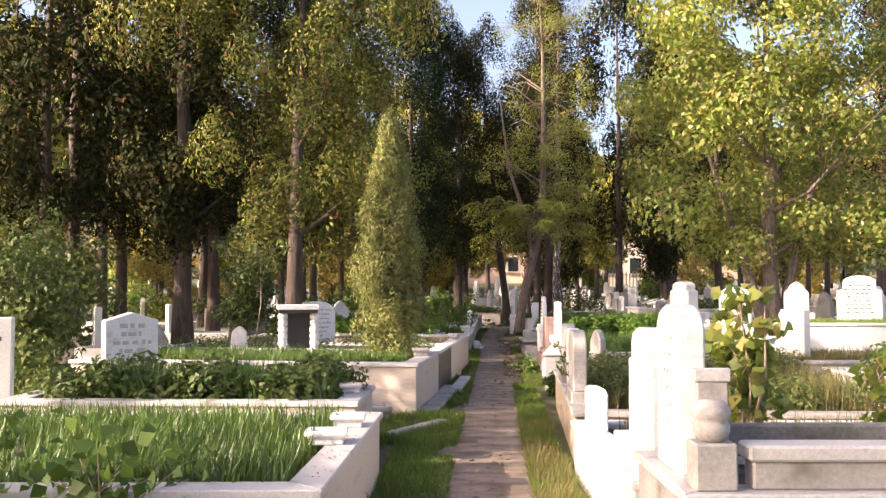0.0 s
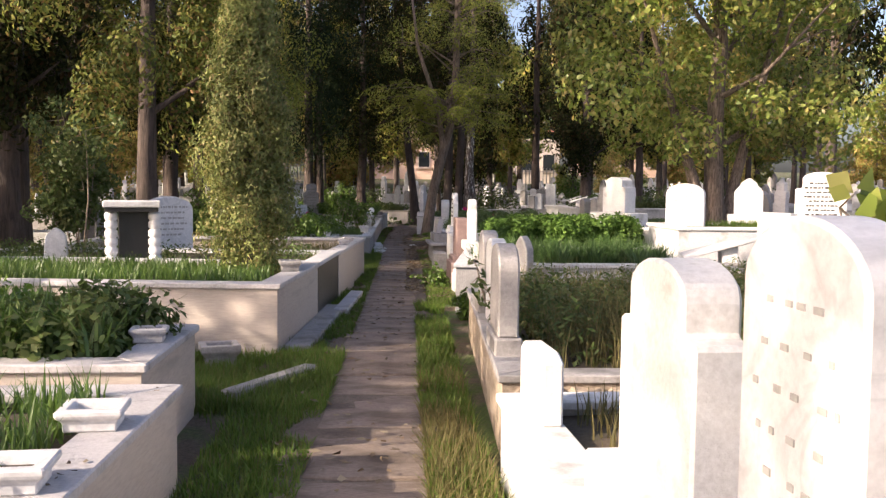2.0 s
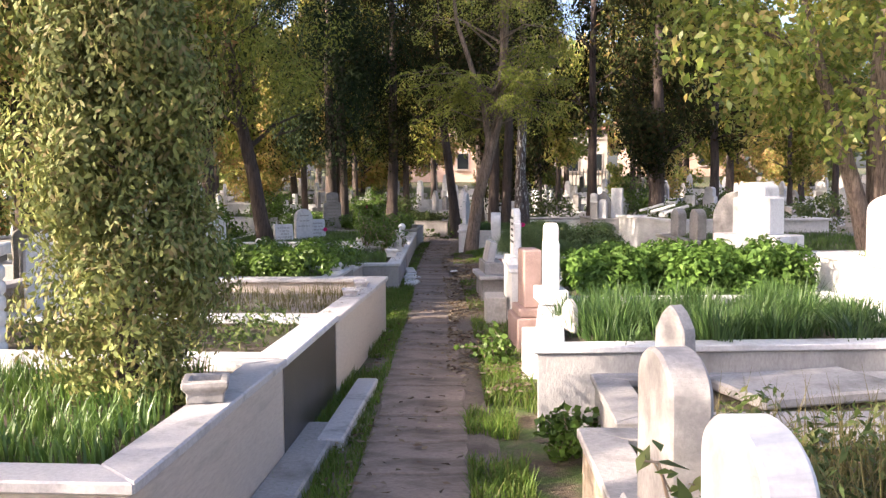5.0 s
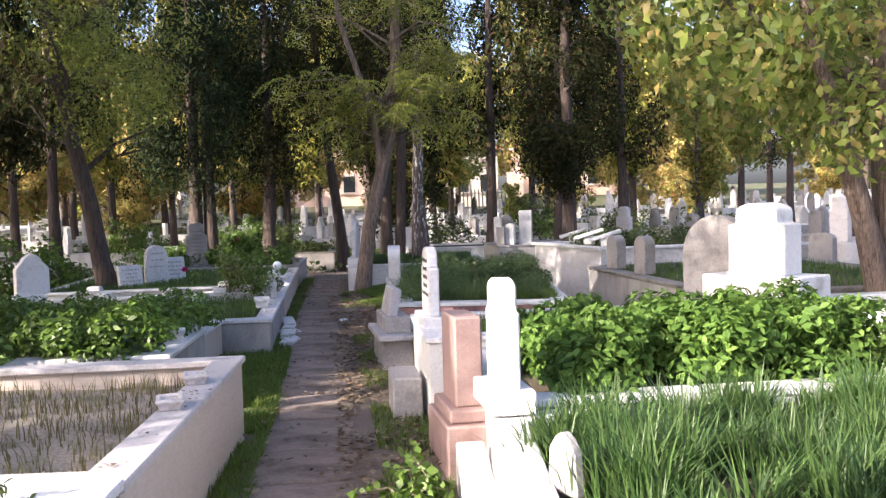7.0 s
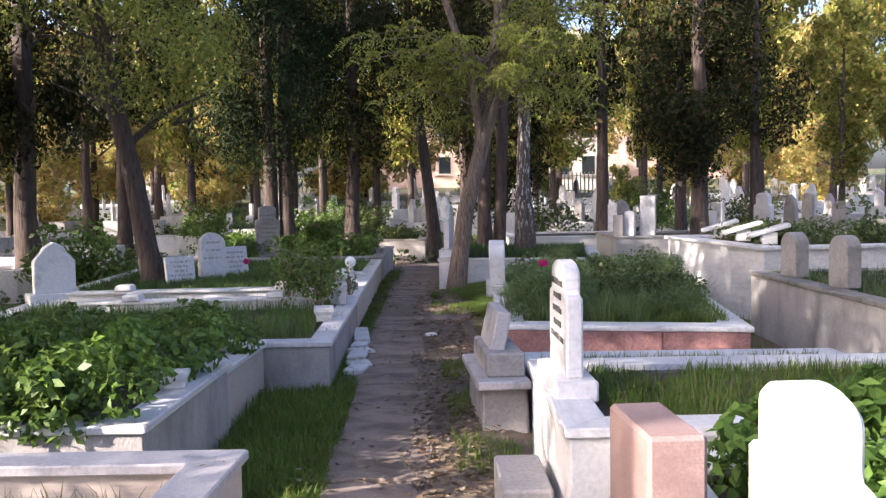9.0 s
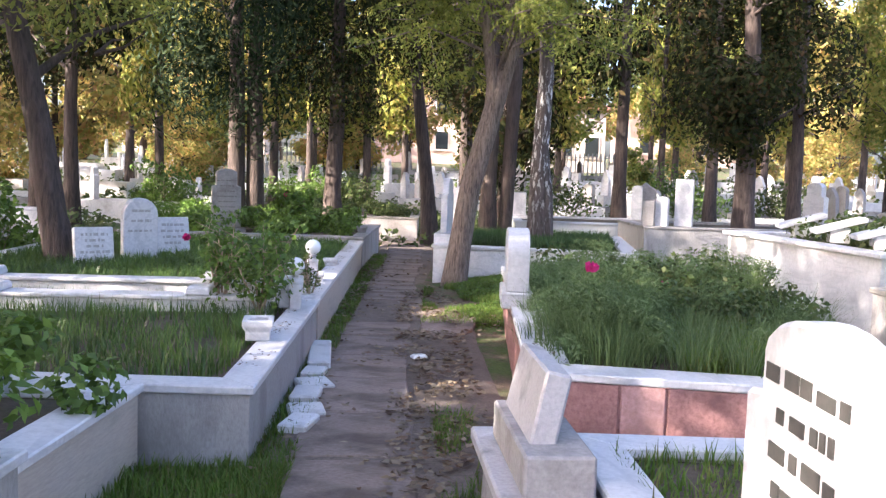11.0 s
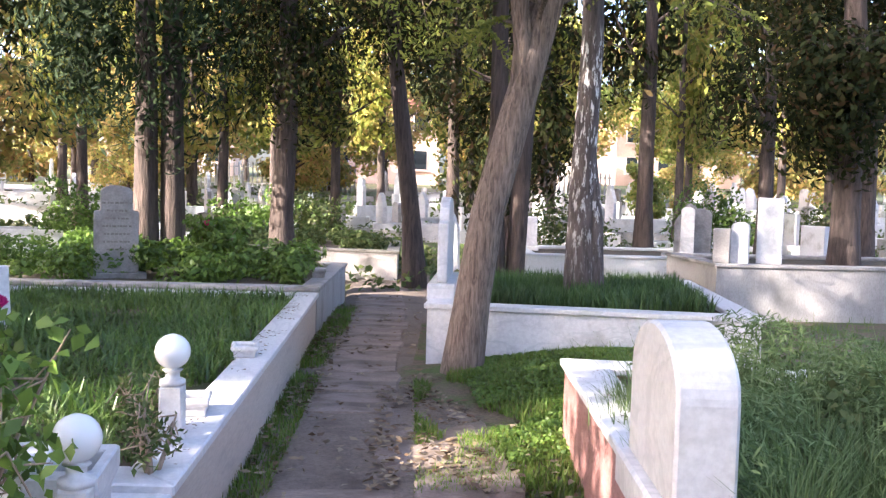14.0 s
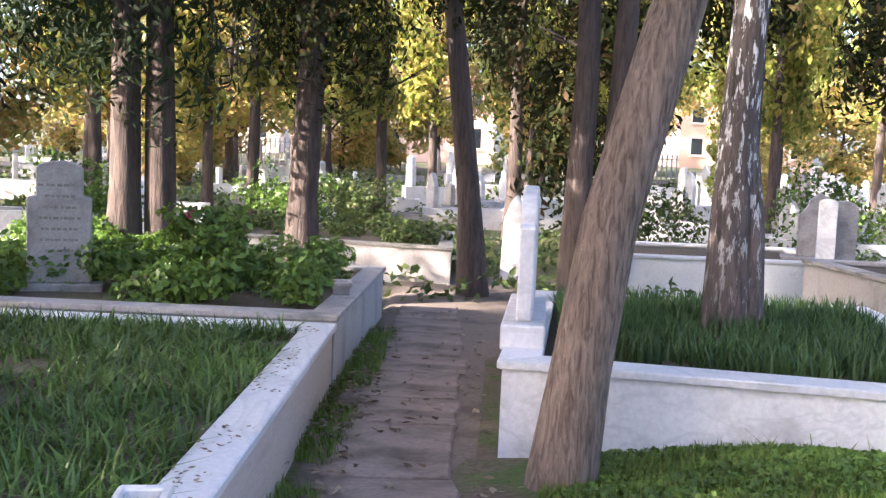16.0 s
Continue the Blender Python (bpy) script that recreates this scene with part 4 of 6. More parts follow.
# the leaning tree on the left and the yellow-green tree on the right
thin_tree = broadleaf(12, -1.95, 26.6, 0, 9.5, 1.9, 3.0, 15000, (0.10, 0.04), ACACIA, "grey leaning tree with thin yellow-green leaves", 0.17, (-1.7, 0.3), 60, (0.3, 0.7), 0.3, BARK)
broadleaf(13, 6.6, 18.6, 0.3, 9.0, 3.4, 1.9, 46000, (0.125, 0.066), LIME, "spreading tree with yellow-green drooping leaves", 0.2, (0, 0), 100, (0.5, 0.95), 0.45, BARK_PALE, squash=0.8,
          forks=[([(0, 0, -0.2), (-0.35, -0.1, 1.0), (-0.9, -0.2, 2.6), (-1.5, -0.5, 4.2)], [0.16, 0.11, 0.07, 0.02]), ([(0.1, 0, -0.2), (0.4, 0.1, 1.2), (0.9, 0.2, 3.0), (1.4, 0.2, 5.0)], [0.14, 0.1, 0.07, 0.02])])

# more of the same kinds further off; the last loop adds unseen ones for shade
far_c = cypress(16, 11.0, 1.4, 2.8, 7500, (0.185, 0.075), CYP_DARK, "egg", 0.38, 42, 0.17, "dark cypress with a bare lower trunk, distant and as added shade tree", x=3.9, y=43.0, lump=0.35)
far_w = cypress(17, 10.0, 1.4, 3.0, 5500, (0.24, 0.115), FAR_SUN_TINT, "egg", 0.38, 38, 0.15, "cypress in sun-tinted tones with a thin bare trunk in the distance", x=-3.2, y=47.0, lump=0.4)
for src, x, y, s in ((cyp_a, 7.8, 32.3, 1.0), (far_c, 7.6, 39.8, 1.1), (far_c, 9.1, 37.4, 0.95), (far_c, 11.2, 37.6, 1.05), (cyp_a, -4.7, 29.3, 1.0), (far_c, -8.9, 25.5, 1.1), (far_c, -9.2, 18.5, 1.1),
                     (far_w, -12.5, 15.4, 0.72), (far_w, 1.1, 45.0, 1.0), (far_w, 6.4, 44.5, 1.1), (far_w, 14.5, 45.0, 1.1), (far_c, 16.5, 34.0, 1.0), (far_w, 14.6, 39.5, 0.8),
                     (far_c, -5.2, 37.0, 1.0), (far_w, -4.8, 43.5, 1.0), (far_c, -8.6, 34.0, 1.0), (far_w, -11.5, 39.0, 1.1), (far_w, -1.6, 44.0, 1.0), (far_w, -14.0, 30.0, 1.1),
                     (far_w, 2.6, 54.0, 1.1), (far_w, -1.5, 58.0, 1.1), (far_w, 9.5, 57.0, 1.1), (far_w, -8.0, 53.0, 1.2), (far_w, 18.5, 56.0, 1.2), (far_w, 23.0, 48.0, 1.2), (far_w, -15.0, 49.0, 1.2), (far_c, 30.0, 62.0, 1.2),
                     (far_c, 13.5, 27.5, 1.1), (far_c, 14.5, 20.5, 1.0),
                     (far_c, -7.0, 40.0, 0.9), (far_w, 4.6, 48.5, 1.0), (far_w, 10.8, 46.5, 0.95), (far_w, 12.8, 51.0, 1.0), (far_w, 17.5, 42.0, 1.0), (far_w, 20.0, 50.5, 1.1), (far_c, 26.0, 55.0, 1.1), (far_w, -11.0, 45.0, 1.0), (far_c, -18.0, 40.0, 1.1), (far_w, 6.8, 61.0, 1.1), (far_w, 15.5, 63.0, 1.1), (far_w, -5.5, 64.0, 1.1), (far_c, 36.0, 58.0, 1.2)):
    copy_thing(src, pose(x, y, gz(x, y), 0, 0, (x * 53 + y * 31) % 360) @ Matrix.Diagonal((s, s, s * (0.82 + 0.4 * ((x * 7.3 + y * 3.1) % 1.0)), 1)))
autumn = broadleaf(14, -5.0, 60.0, gz(-5, 60), 9.0, 3.4, 2.2, 7000, (0.32, 0.17), AUTUMN, "yellowing broadleaf tree in the sunny distance", 0.2, (0, 0), 60, (0.6, 1.1), 0.3, BARK)
green = broadleaf(15, 12.0, 68.0, gz(12, 68), 10.0, 3.6, 2.6, 7000, (0.32, 0.17), LIME, "green broadleaf tree in the sunny distance", 0.2, (0, 0), 60, (0.6, 1.1), 0.3, BARK)
for src, x, y, s in ((autumn, -11.0, 65.0, 1.1), (autumn, 3.5, 72.0, 1.0), (autumn, -9.0, 47.5, 0.8), (autumn, 8.0, 66.0, 0.9), (green, -19.0, 36.0, 0.9), (autumn, 26.0, 66.0, 1.0), (green, -2.0, 70.0, 1.0), (autumn, -18.0, 58.0, 1.2), (green, -25.0, 52.0, 1.2), (autumn, -22.0, 42.0, 1.1), (green, 22.0, 74.0, 1.2), (autumn, 32.0, 76.0, 1.2),
                     (green, 42.0, 70.0, 1.3), (autumn, -34.0, 62.0, 1.4), (green, -13.0, 76.0, 1.3), (autumn, 52.0, 82.0, 1.4), (green, 34.0, 92.0, 1.5), (autumn, 20.0, 94.0, 1.4), (green, -28.0, 84.0, 1.5), (autumn, -6.0, 90.0, 1.4), (green, 5.0, 98.0, 1.5),
                     (autumn, -16.0, 32.0, 0.9), (green, -12.0, 23.0, 0.8), (autumn, 62.0, 66.0, 1.4), (green, 70.0, 90.0, 1.6), (autumn, -48.0, 74.0, 1.6), (green, -50.0, 50.0, 1.5), (autumn, 44.0, 100.0, 1.6), (green, -44.0, 100.0, 1.7)):
    copy_thing(src, pose(x, y, gz(x, y), 0, 0, (x * 71 + y * 17) % 360) @ Matrix.Scale(s, 4))
bushy = broadleaf(18, -8.0, 70.0, gz(-8, 70), 6.0, 2.6, 0.5, 5000, (0.30, 0.16), AUTUMN, "low bushy tree with yellow leaves at the cemetery edge", 0.14, (0, 0), 50, (0.5, 0.9), 0.3, BARK)
bushy_green = broadleaf(19, 10.5, 71.0, gz(10, 71), 6.0, 2.6, 0.4, 5000, (0.30, 0.16), LIME, "low bushy green tree at the cemetery edge", 0.14, (0, 0), 50, (0.5, 0.9), 0.3, BARK)
for k in range(24):
    x = -52.0 + k * 4.9 + 1.5 * math.sin(k * 2.7)
    y = 74.0 + 5.0 * math.sin(k * 1.9) + abs(x) * 0.12
    if not 12.0 < x < 17.0:
        copy_thing(bushy if k % 3 else bushy_green, pose(x, y, gz(x, y), 0, 0, k * 67) @ Matrix.Scale(0.8 + 0.35 * abs(math.sin(k * 3.3)), 4))
for x, y, s in ((-12.5, 52.0, 0.7), (-20.0, 47.0, 0.8), (-7.0, 58.0, 0.6), (-15.5, 36.5, 0.6), (16.0, 59.0, 0.5), (24.0, 60.0, 0.7), (-10.2, 33.5, 0.5)):
    copy_thing(bushy, pose(x, y, gz(x, y), 0, 0, x * 37) @ Matrix.Scale(s, 4))
# mostly unseen trees added left of and behind the walker to cast shade
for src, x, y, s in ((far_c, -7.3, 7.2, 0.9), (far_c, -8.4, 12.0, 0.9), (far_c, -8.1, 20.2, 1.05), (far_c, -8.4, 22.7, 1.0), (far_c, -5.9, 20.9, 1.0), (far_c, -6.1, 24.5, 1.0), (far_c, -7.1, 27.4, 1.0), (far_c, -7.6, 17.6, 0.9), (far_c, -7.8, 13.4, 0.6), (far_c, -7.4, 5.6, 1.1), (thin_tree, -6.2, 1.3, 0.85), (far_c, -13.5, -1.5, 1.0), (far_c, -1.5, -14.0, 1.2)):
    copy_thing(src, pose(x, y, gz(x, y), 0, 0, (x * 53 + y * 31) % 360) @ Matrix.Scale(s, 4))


# ---------------- plants on the graves ----------------
def bed_blades(name, poly, z, n, height, width, mat, label, seed, bend=0.4, steps=2, category="grass"):
    rng = np.random.default_rng(seed)
    xy = in_poly(rng, poly, n)
    keep = np.array([noise.noise((a * 2.2, b * 2.2, seed)) > -0.45 for a, b in xy])
    xy = xy[keep]
    roots = np.concatenate([xy, np.full((len(xy), 1), z)], 1)
    return stuff(name, strip_mesh(name, blade_quads(rng, roots, height, width, bend, steps), steps), mat, label, category)


def tuft_bed(name, poly, z, tufts, per, height, width, mat, label, seed, spread=0.09, category="grass"):
    """Bushy tufts whose blades lean outwards from many centres of unlike height."""
    rng = np.random.default_rng(seed)
    c = in_poly(rng, poly, tufts)
    tall = rng.uniform(0.55, 1.15, tufts)
    pick = np.repeat(np.arange(tufts), per)
    off = rng.normal(size=(len(pick), 2)) * spread
    ang = np.arctan2(off[:, 1], off[:, 0]) + rng.normal(size=len(pick)) * 0.5
    far = np.linalg.norm(off, axis=1) / spread
    roots = np.concatenate([c[pick] + off * 0.6, np.full((len(pick), 1), z)], 1)
    hh = height * tall[pick] * np.clip(1.1 - 0.16 * far, 0.4, 1.1)
    return stuff(name, strip_mesh(name, blade_quads(rng, roots, hh, width, 0.55, 2, ang), 2), mat, label, category)


def bed_leaves(name, poly, z, h, n, leaf, mat, label, seed, lumps=60, size=(0.12, 0.28), category="shrub", droop=0.15):
    rng = np.random.default_rng(seed)
    xy = in_poly(rng, poly, lumps)
    r = rng.uniform(size[0], size[1], lumps)
    c = np.concatenate([xy, (z + np.maximum(0.03, h * rng.uniform(0.35, 1.0, lumps) - r * 0.5))[:, None]], 1)
    p, out = ball_places(rng, n, c, r)
    p[:, 2] = np.maximum(p[:, 2], z + 0.01)
    return stuff(name, quads_mesh(name, leaf_quads(rng, p, leaf[0], leaf[1], (0, 0, -1), droop, out + np.array([0, 0, 0.4]))), mat, label, category)


bed_blades("iris_bed", [(-4.0, 4.6), (-0.8, 4.6), (-0.75, 7.0), (-4.0, 7.0)], 0.42, 9000, 0.20, 0.013, BLADE, "dense bed of long green iris blades on a grave", 31)
bed_leaves("leafy_plants", [(-3.5, 7.7), (-0.95, 7.6), (-0.9, 8.5), (-3.5, 8.6)], 0.46, 0.38, 9000, (0.075, 0.035), WEED, "dark leafy plants filling a grave bed", 32)
bed_blades("iris_bed", [(-3.0, 7.7), (-0.95, 7.6), (-0.9, 8.5), (-3.0, 8.6)], 0.46, 1600, 0.38, 0.022, BLADE, "arching dark green blades among leafy plants", 33, 0.6)
bed_blades("grass_strip", [(-4.1, 11.15), (-0.5, 10.65), (-0.35, 12.2), (-4.1, 12.8)], 0.54, 7000, 0.15, 0.012, BLADE, "bright grass strip inside a travertine grave", 34)
bed_leaves("grave_weeds", [(-3.9, 13.3), (-0.3, 12.8), (-0.15, 14.0), (-3.7, 14.5)], 0.52, 0.22, 5000, (0.05, 0.02), WEED, "low weeds covering a grave bed", 35)
bed_blades("dry_grass", [(-3.4, 14.95), (-0.1, 14.5), (0.2, 17.0), (-3.2, 17.2)], 0.44, 3000, 0.13, 0.007, DRY, "thin dry grass on gravel soil", 36)
bed_leaves("leafy_hedge", [(-3.5, 17.9), (-0.2, 18.0), (0.1, 20.9), (-3.3, 21.2)], 0.42, 0.44, 24000, (0.07, 0.036), HEDGE, "dense leafy plants overflowing low graves", 37, 150, (0.10, 0.24))
bed_blades("grass_bed", [(-2.8, 21.5), (0.4, 21.3), (0.55, 23.9), (-2.8, 24.2)], 0.33, 9000, 0.16, 0.008, BLADE, "long soft grass on a grave bed", 38)
bed_blades("grass_bed", [(-2.8, 24.7), (0.6, 24.5), (0.92, 29.7), (-2.6, 29.9)], 0.37, 20000, 0.15, 0.015, BLADE, "thick dark grass on a long grave bed", 39, 0.9)
bed_leaves("shrubs", [(-2.2, 30.4), (0.85, 30.2), (1.1, 32.7), (-2.0, 33.0)], 0.42, 0.42, 13000, (0.075, 0.04), HEDGE, "green shrubs filling a walled grave", 40, 90)
bed_leaves("weeds", [(-1.2, 36.9), (2.0, 35.8), (2.2, 38.2), (-1.0, 39.2)], 0.42, 0.3, 5000, (0.09, 0.05), WEED, "weeds behind a concrete wall", 41)
bed_blades("dry_grass", [(1.3, 5.1), (4.0, 5.1), (4.0, 7.0), (1.3, 7.0)], 0.35, 3500, 0.20, 0.008, DRY, "dry grass and weeds inside a white grave", 42)
bed_leaves("weeds", [(1.45, 7.8), (3.8, 7.7), (4.0, 11.0), (1.65, 11.2)], 0.33, 0.42, 16000, (0.06, 0.018), WEED, "tangled dull weeds and dry stems on an old grave", 43, 120)
bed_blades("dry_grass", [(1.45, 7.8), (3.8, 7.7), (4.0, 11.0), (1.65, 11.2)], 0.33, 6000, 0.42, 0.006, DRY, "tall dry grass stems on an old grave", 44, 0.5)
tuft_bed("long_grass", [(1.75, 13.35), (4.1, 13.3), (4.2, 14.9), (1.95, 14.95)], 0.46, 120, 75, 0.32, 0.012, IRIS, "long dark green grass on a walled grave", 45, 0.11)
bed_leaves("nettle_hedge", [(2.2, 15.4), (4.3, 15.25), (4.4, 16.6), (2.3, 16.8)], 0.52, 0.46, 28000, (0.070, 0.034), NETTLE, "dense hedge of bright green nettle-like leaves", 46, 90, (0.14, 0.26), "hedge")
bed_blades("grass_bed", [(2.1, 17.3), (4.1, 17.15), (4.2, 18.3), (2.1, 18.4)], 0.59, 5000, 0.11, 0.008, LAWN, "short green grass on a white grave", 47)
bed_blades("grass_bed", [(2.2, 19.05), (4.2, 18.9), (4.2, 19.95), (2.2, 20.1)], 0.33, 3000, 0.12, 0.008, LAWN, "patchy grass inside a low grave", 48)
for i, poly in enumerate(([(2.22, 21.3), (2.95, 21.2), (3.5, 25.3), (2.72, 25.6)], [(3.0, 21.2), (3.85, 20.95), (4.2, 22.6), (3.2, 23.0)], [(3.7, 23.8), (4.5, 23.6), (4.75, 25.3), (3.6, 25.5)])):
    tuft_bed("lavender_bed", poly, 0.44, (60, 14, 26)[i], 150, 0.34, 0.005, LAVENDER, "soft grey-green lavender bushes in a red granite grave", 490 + i, 0.13, "lavender")
    bed_leaves("lavender_bushes", poly, 0.44, 0.42, (19000, 1200, 6000)[i], (0.055, 0.008), LAVENDER, "rounded needle-leaved lavender bushes in a red granite grave", 480 + i, (56, 5, 20)[i], (0.09, 0.19), "lavender", -0.5)
bed_blades("grass_bed", [(2.9, 21.2), (3.95, 20.9), (4.5, 23.8), (3.2, 24.0)], 0.44, 9000, 0.15, 0.009, LAWN, "bright soft grass between lavender bushes", 495, 0.5)
bed_leaves("rose_leaves", [(2.9, 22.6), (4.2, 22.2), (4.6, 25.2), (3.0, 25.5)], 0.44, 0.34, 7000, (0.055, 0.034), WEED, "rose leaves rising among the lavender", 50)
bed_blades("iris_bed", [(2.4, 28.7), (4.4, 28.2), (4.95, 30.7), (2.75, 30.95)], 0.45, 11000, 0.18, 0.016, IRIS, "dark strap-shaped leaves under a cypress", 51)
bed_blades("grass_bed", [(4.7, 14.6), (8.8, 14.4), (8.8, 15.5), (4.7, 15.6)], 0.83, 5000, 0.14, 0.01, LAWN, "grass growing on a high white grave", 52)
bed_blades("grass_bed", [(5.2, 19.2), (8.0, 19.0), (8.2, 23.2), (5.4, 23.3)], 0.61, 5000, 0.14, 0.01, BLADE, "grass behind a concrete grave wall", 53)
bed_leaves("weeds", [(5.9, 24.4), (8.4, 24.4), (8.5, 26.7), (5.7, 26.7)], 0.84, 0.3, 5000, (0.08, 0.035), WEED, "weeds on a white marble grave", 54)
bed_leaves("flowering_weeds", [(4.2, 8.4), (7.8, 8.2), (7.8, 9.4), (4.2, 9.5)], 0.55, 0.35, 5000, (0.08, 0.045), HEDGE, "leafy weeds on a white grave", 55)
bed_blades("grass_bed", [(4.2, 10.8), (8.2, 10.5), (8.2, 11.9), (4.2, 12.0)], 0.55, 4000, 0.16, 0.01, DRY, "dry grass behind a grey coping", 56)


def verge(name, n, x_in, x_out, side, y0, y1, height, mat, label, seed, gap=-0.1):
    """Grass along one side of the path."""
    rng = np.random.default_rng(seed)
    y = rng.uniform(y0, y1, n)
    off = x_in + (x_out - x_in) * rng.random(n) ** 1.2
    x = np.array([path_x(v) for v in y]) + side * off
    keep = np.array([noise.noise((a * 1.7, b * 1.3, seed)) > gap for a, b in zip(x, y)])
    x, y = x[keep], y[keep]
    roots = np.stack([x, y, np.array([gz(a, b) + mound(a, b) - 0.015 for a, b in zip(x, y)])], 1)
    return stuff(name, strip_mesh(name, blade_quads(rng, roots, height, 0.008, 0.5, 2), 2), mat, label, "grass")


verge("verge_grass", 30000, 0.30, 0.85, -1, 2.5, 18.5, 0.085, LAWN, "short grass between the path and the grave walls", 61, -0.25)
verge("verge_grass", 15000, 0.28, 0.62, -1, 18.5, 32.0, 0.085, LAWN, "strip of green grass below the grave walls", 62, -0.3)
verge("verge_grass", 14000, 0.30, 0.62, 1, 2.5, 13.5, 0.12, LAWN, "long verge grass beside the path", 63, -0.2)
verge("dry_verge", 5000, 0.30, 0.60, 1, 4.0, 9.5, 0.16, DRY, "straw-coloured grass at the edge of the path", 64, -0.2)
verge("verge_grass", 7000, 0.45, 0.85, 1, 13.5, 22.0, 0.11, LAWN, "weedy grass beside the stones", 65, -0.1)
verge("verge_grass", 12000, 0.30, 1.05, -1, 17.3, 21.0, 0.10, LAWN, "lush grass between the path and low graves", 601, -0.4)
verge("verge_grass", 9000, 0.30, 1.6, -1, 8.6, 10.5, 0.11, LAWN, "lush grass between two grave walls", 602, -0.4)
verge("lawn", 26000, 0.42, 2.6, 1, 25.2, 28.2, 0.075, LAWN, "patch of short bright grass round a tree", 66, -0.2)
verge("rough_grass", 26000, 0.8, 14.0, -1, 8.0, 34.0, 0.13, LAWN, "rough shaded grass between the graves", 67, -0.1)
verge("rough_grass", 26000, 1.6, 14.0, 1, 10.0, 40.0, 0.13, LAWN, "rough grass between the graves", 68, -0.1)
verge("far_grass", 20000, -14.0, 20.0, 1, 38.0, 62.0, 0.2, LAWN, "rough grass among distant graves", 69, 0.0)


def ground_leaves(name, n, x0, x1, y0, y1, h, leaf, mat, label, seed, gap=-0.1, grain=0.9):
    """Low leafy growth in patches on the open ground."""
    rng = np.random.default_rng(seed)
    x, y = rng.uniform(x0, x1, n), rng.uniform(y0, y1, n)
    dens = np.array([noise.noise((a * grain, b * grain, seed)) for a, b in zip(x, y)])
    keep = dens > gap
    x, y, dens = x[keep], y[keep], dens[keep]
    z = np.array([gz(a, b) + mound(a, b) for a, b in zip(x, y)]) + 0.01 + rng.random(len(x)) * h * np.clip(0.3 + dens * 1.5, 0.3, 1.2)
    q = leaf_quads(rng, np.stack([x, y, z], 1), leaf[0], leaf[1], None, 0, np.tile((0.0, -0.2, 1.0), (len(x), 1)), 0.6)
    return stuff(name, quads_mesh(name, q), mat, label, "weeds")


ground_leaves("clover", 26000, 2.25, 5.2, 25.7, 28.3, 0.07, (0.034, 0.026), HEDGE, "bright clover and small weeds in the grass round a tree", 611, -0.2, 1.6)
ground_leaves("undergrowth", 26000, -14.0, 18.0, 33.8, 46.0, 0.35, (0.15, 0.09), WEED, "dark green undergrowth between distant graves", 612, 0.0)
ground_leaves("undergrowth", 22000, -24.0, 34.0, 46.0, 72.0, 0.5, (0.26, 0.15), WEED, "dark green undergrowth at the far side of the cemetery", 613, 0.02, 0.5)
ground_leaves("ivy", 14000, -12.0, -4.4, 5.0, 33.0, 0.30, (0.10, 0.065), WEED, "dark ground cover under the cypresses", 614, -0.05)


# ---------------- paving ----------------
def paving():
    rng = random.Random(7)
    y = 2.4
    shapes = []
    for k in range(9):
        w, l = 0.25, 0.5
        ring = [(-w, -l), (-w * 0.3, -l), (w * 0.4, -l), (w, -l), (w, -l * 0.2), (w, l * 0.5), (w, l), (w * 0.2, l), (-w * 0.5, l), (-w, l), (-w, l * 0.3), (-w, -l * 0.4)]
        o = [(a + rng.uniform(-0.018, 0.018), b + rng.uniform(-0.03, 0.03)) for a, b in ring]
        me = bpy.data.meshes.new("paving_slab")
        b2 = prism(o, -0.05, 0.0, 0.01)
        for v in b2.verts:
            v.co.z += rng.uniform(-0.004, 0.003)
        b2.to_mesh(me)
        b2.free()
        me.materials.append(SLAB)
        shapes.append(me)
    while y < 33.0:
        l = rng.choice((0.72, 0.8, 0.86, 0.92, 0.62))
        if not 25.2 < y < 26.6:
            ob = new("paving_slab", rng.choice(shapes))
            ob.parent = path
            dx = path_x(y + 0.5) - path_x(y - 0.5)
            ob.matrix_basis = pose(path_x(y + l / 2) + rng.uniform(-0.02, 0.02), y + l / 2, 0.026 + rng.uniform(-0.01, 0.008), rng.uniform(-0.8, 0.8), rng.uniform(-1, 1), -math.degrees(math.atan(dx)) + rng.uniform(-1.5, 1.5)) @ Matrix.Diagonal((rng.uniform(1.2, 1.32), (l - 0.035), 1, 1))
        y += l


paving()


# ---------------- stones, boxes and furniture of the graves ----------------
for x, y, z, w, d, h, a, m in ((-0.66, 6.45, 0.49, 0.24, 0.22, 0.085, 4, MARBLE), (-0.72, 5.75, 0.49, 0.26, 0.22, 0.085, 4, MARBLE), (-0.80, 8.05, 0.54, 0.20, 0.16, 0.08, 5, COPING), (-0.72, 10.12, 0.0, 0.30, 0.26, 0.17, 14, GREY_STONE),
                             (-0.28, 11.55, 0.60, 0.20, 0.22, 0.10, 8, GREY_STONE), (0.17, 15.55, 0.585, 0.14, 0.2, 0.06, 6, COPING), (0.24, 16.25, 0.585, 0.14, 0.2, 0.06, 6, COPING), (-0.17, 18.95, 0.50, 0.18, 0.2, 0.09, 6, MARBLE),
                             (0.52, 22.35, 0.40, 0.19, 0.24, 0.13, 4, MARBLE), (0.80, 26.5, 0.43, 0.16, 0.2, 0.07, 4, MARBLE), (0.72, 25.1, 0.43, 0.16, 0.2, 0.08, 4, MARBLE), (1.10, 30.9, 0.48, 0.16, 0.2, 0.1, 4, GREY_STONE)):
    planter(x, y, z, w, d, h, a, m, "small white marble flower box with a sunken soil well" if m is MARBLE else "small grey stone flower box with a sunken soil well")


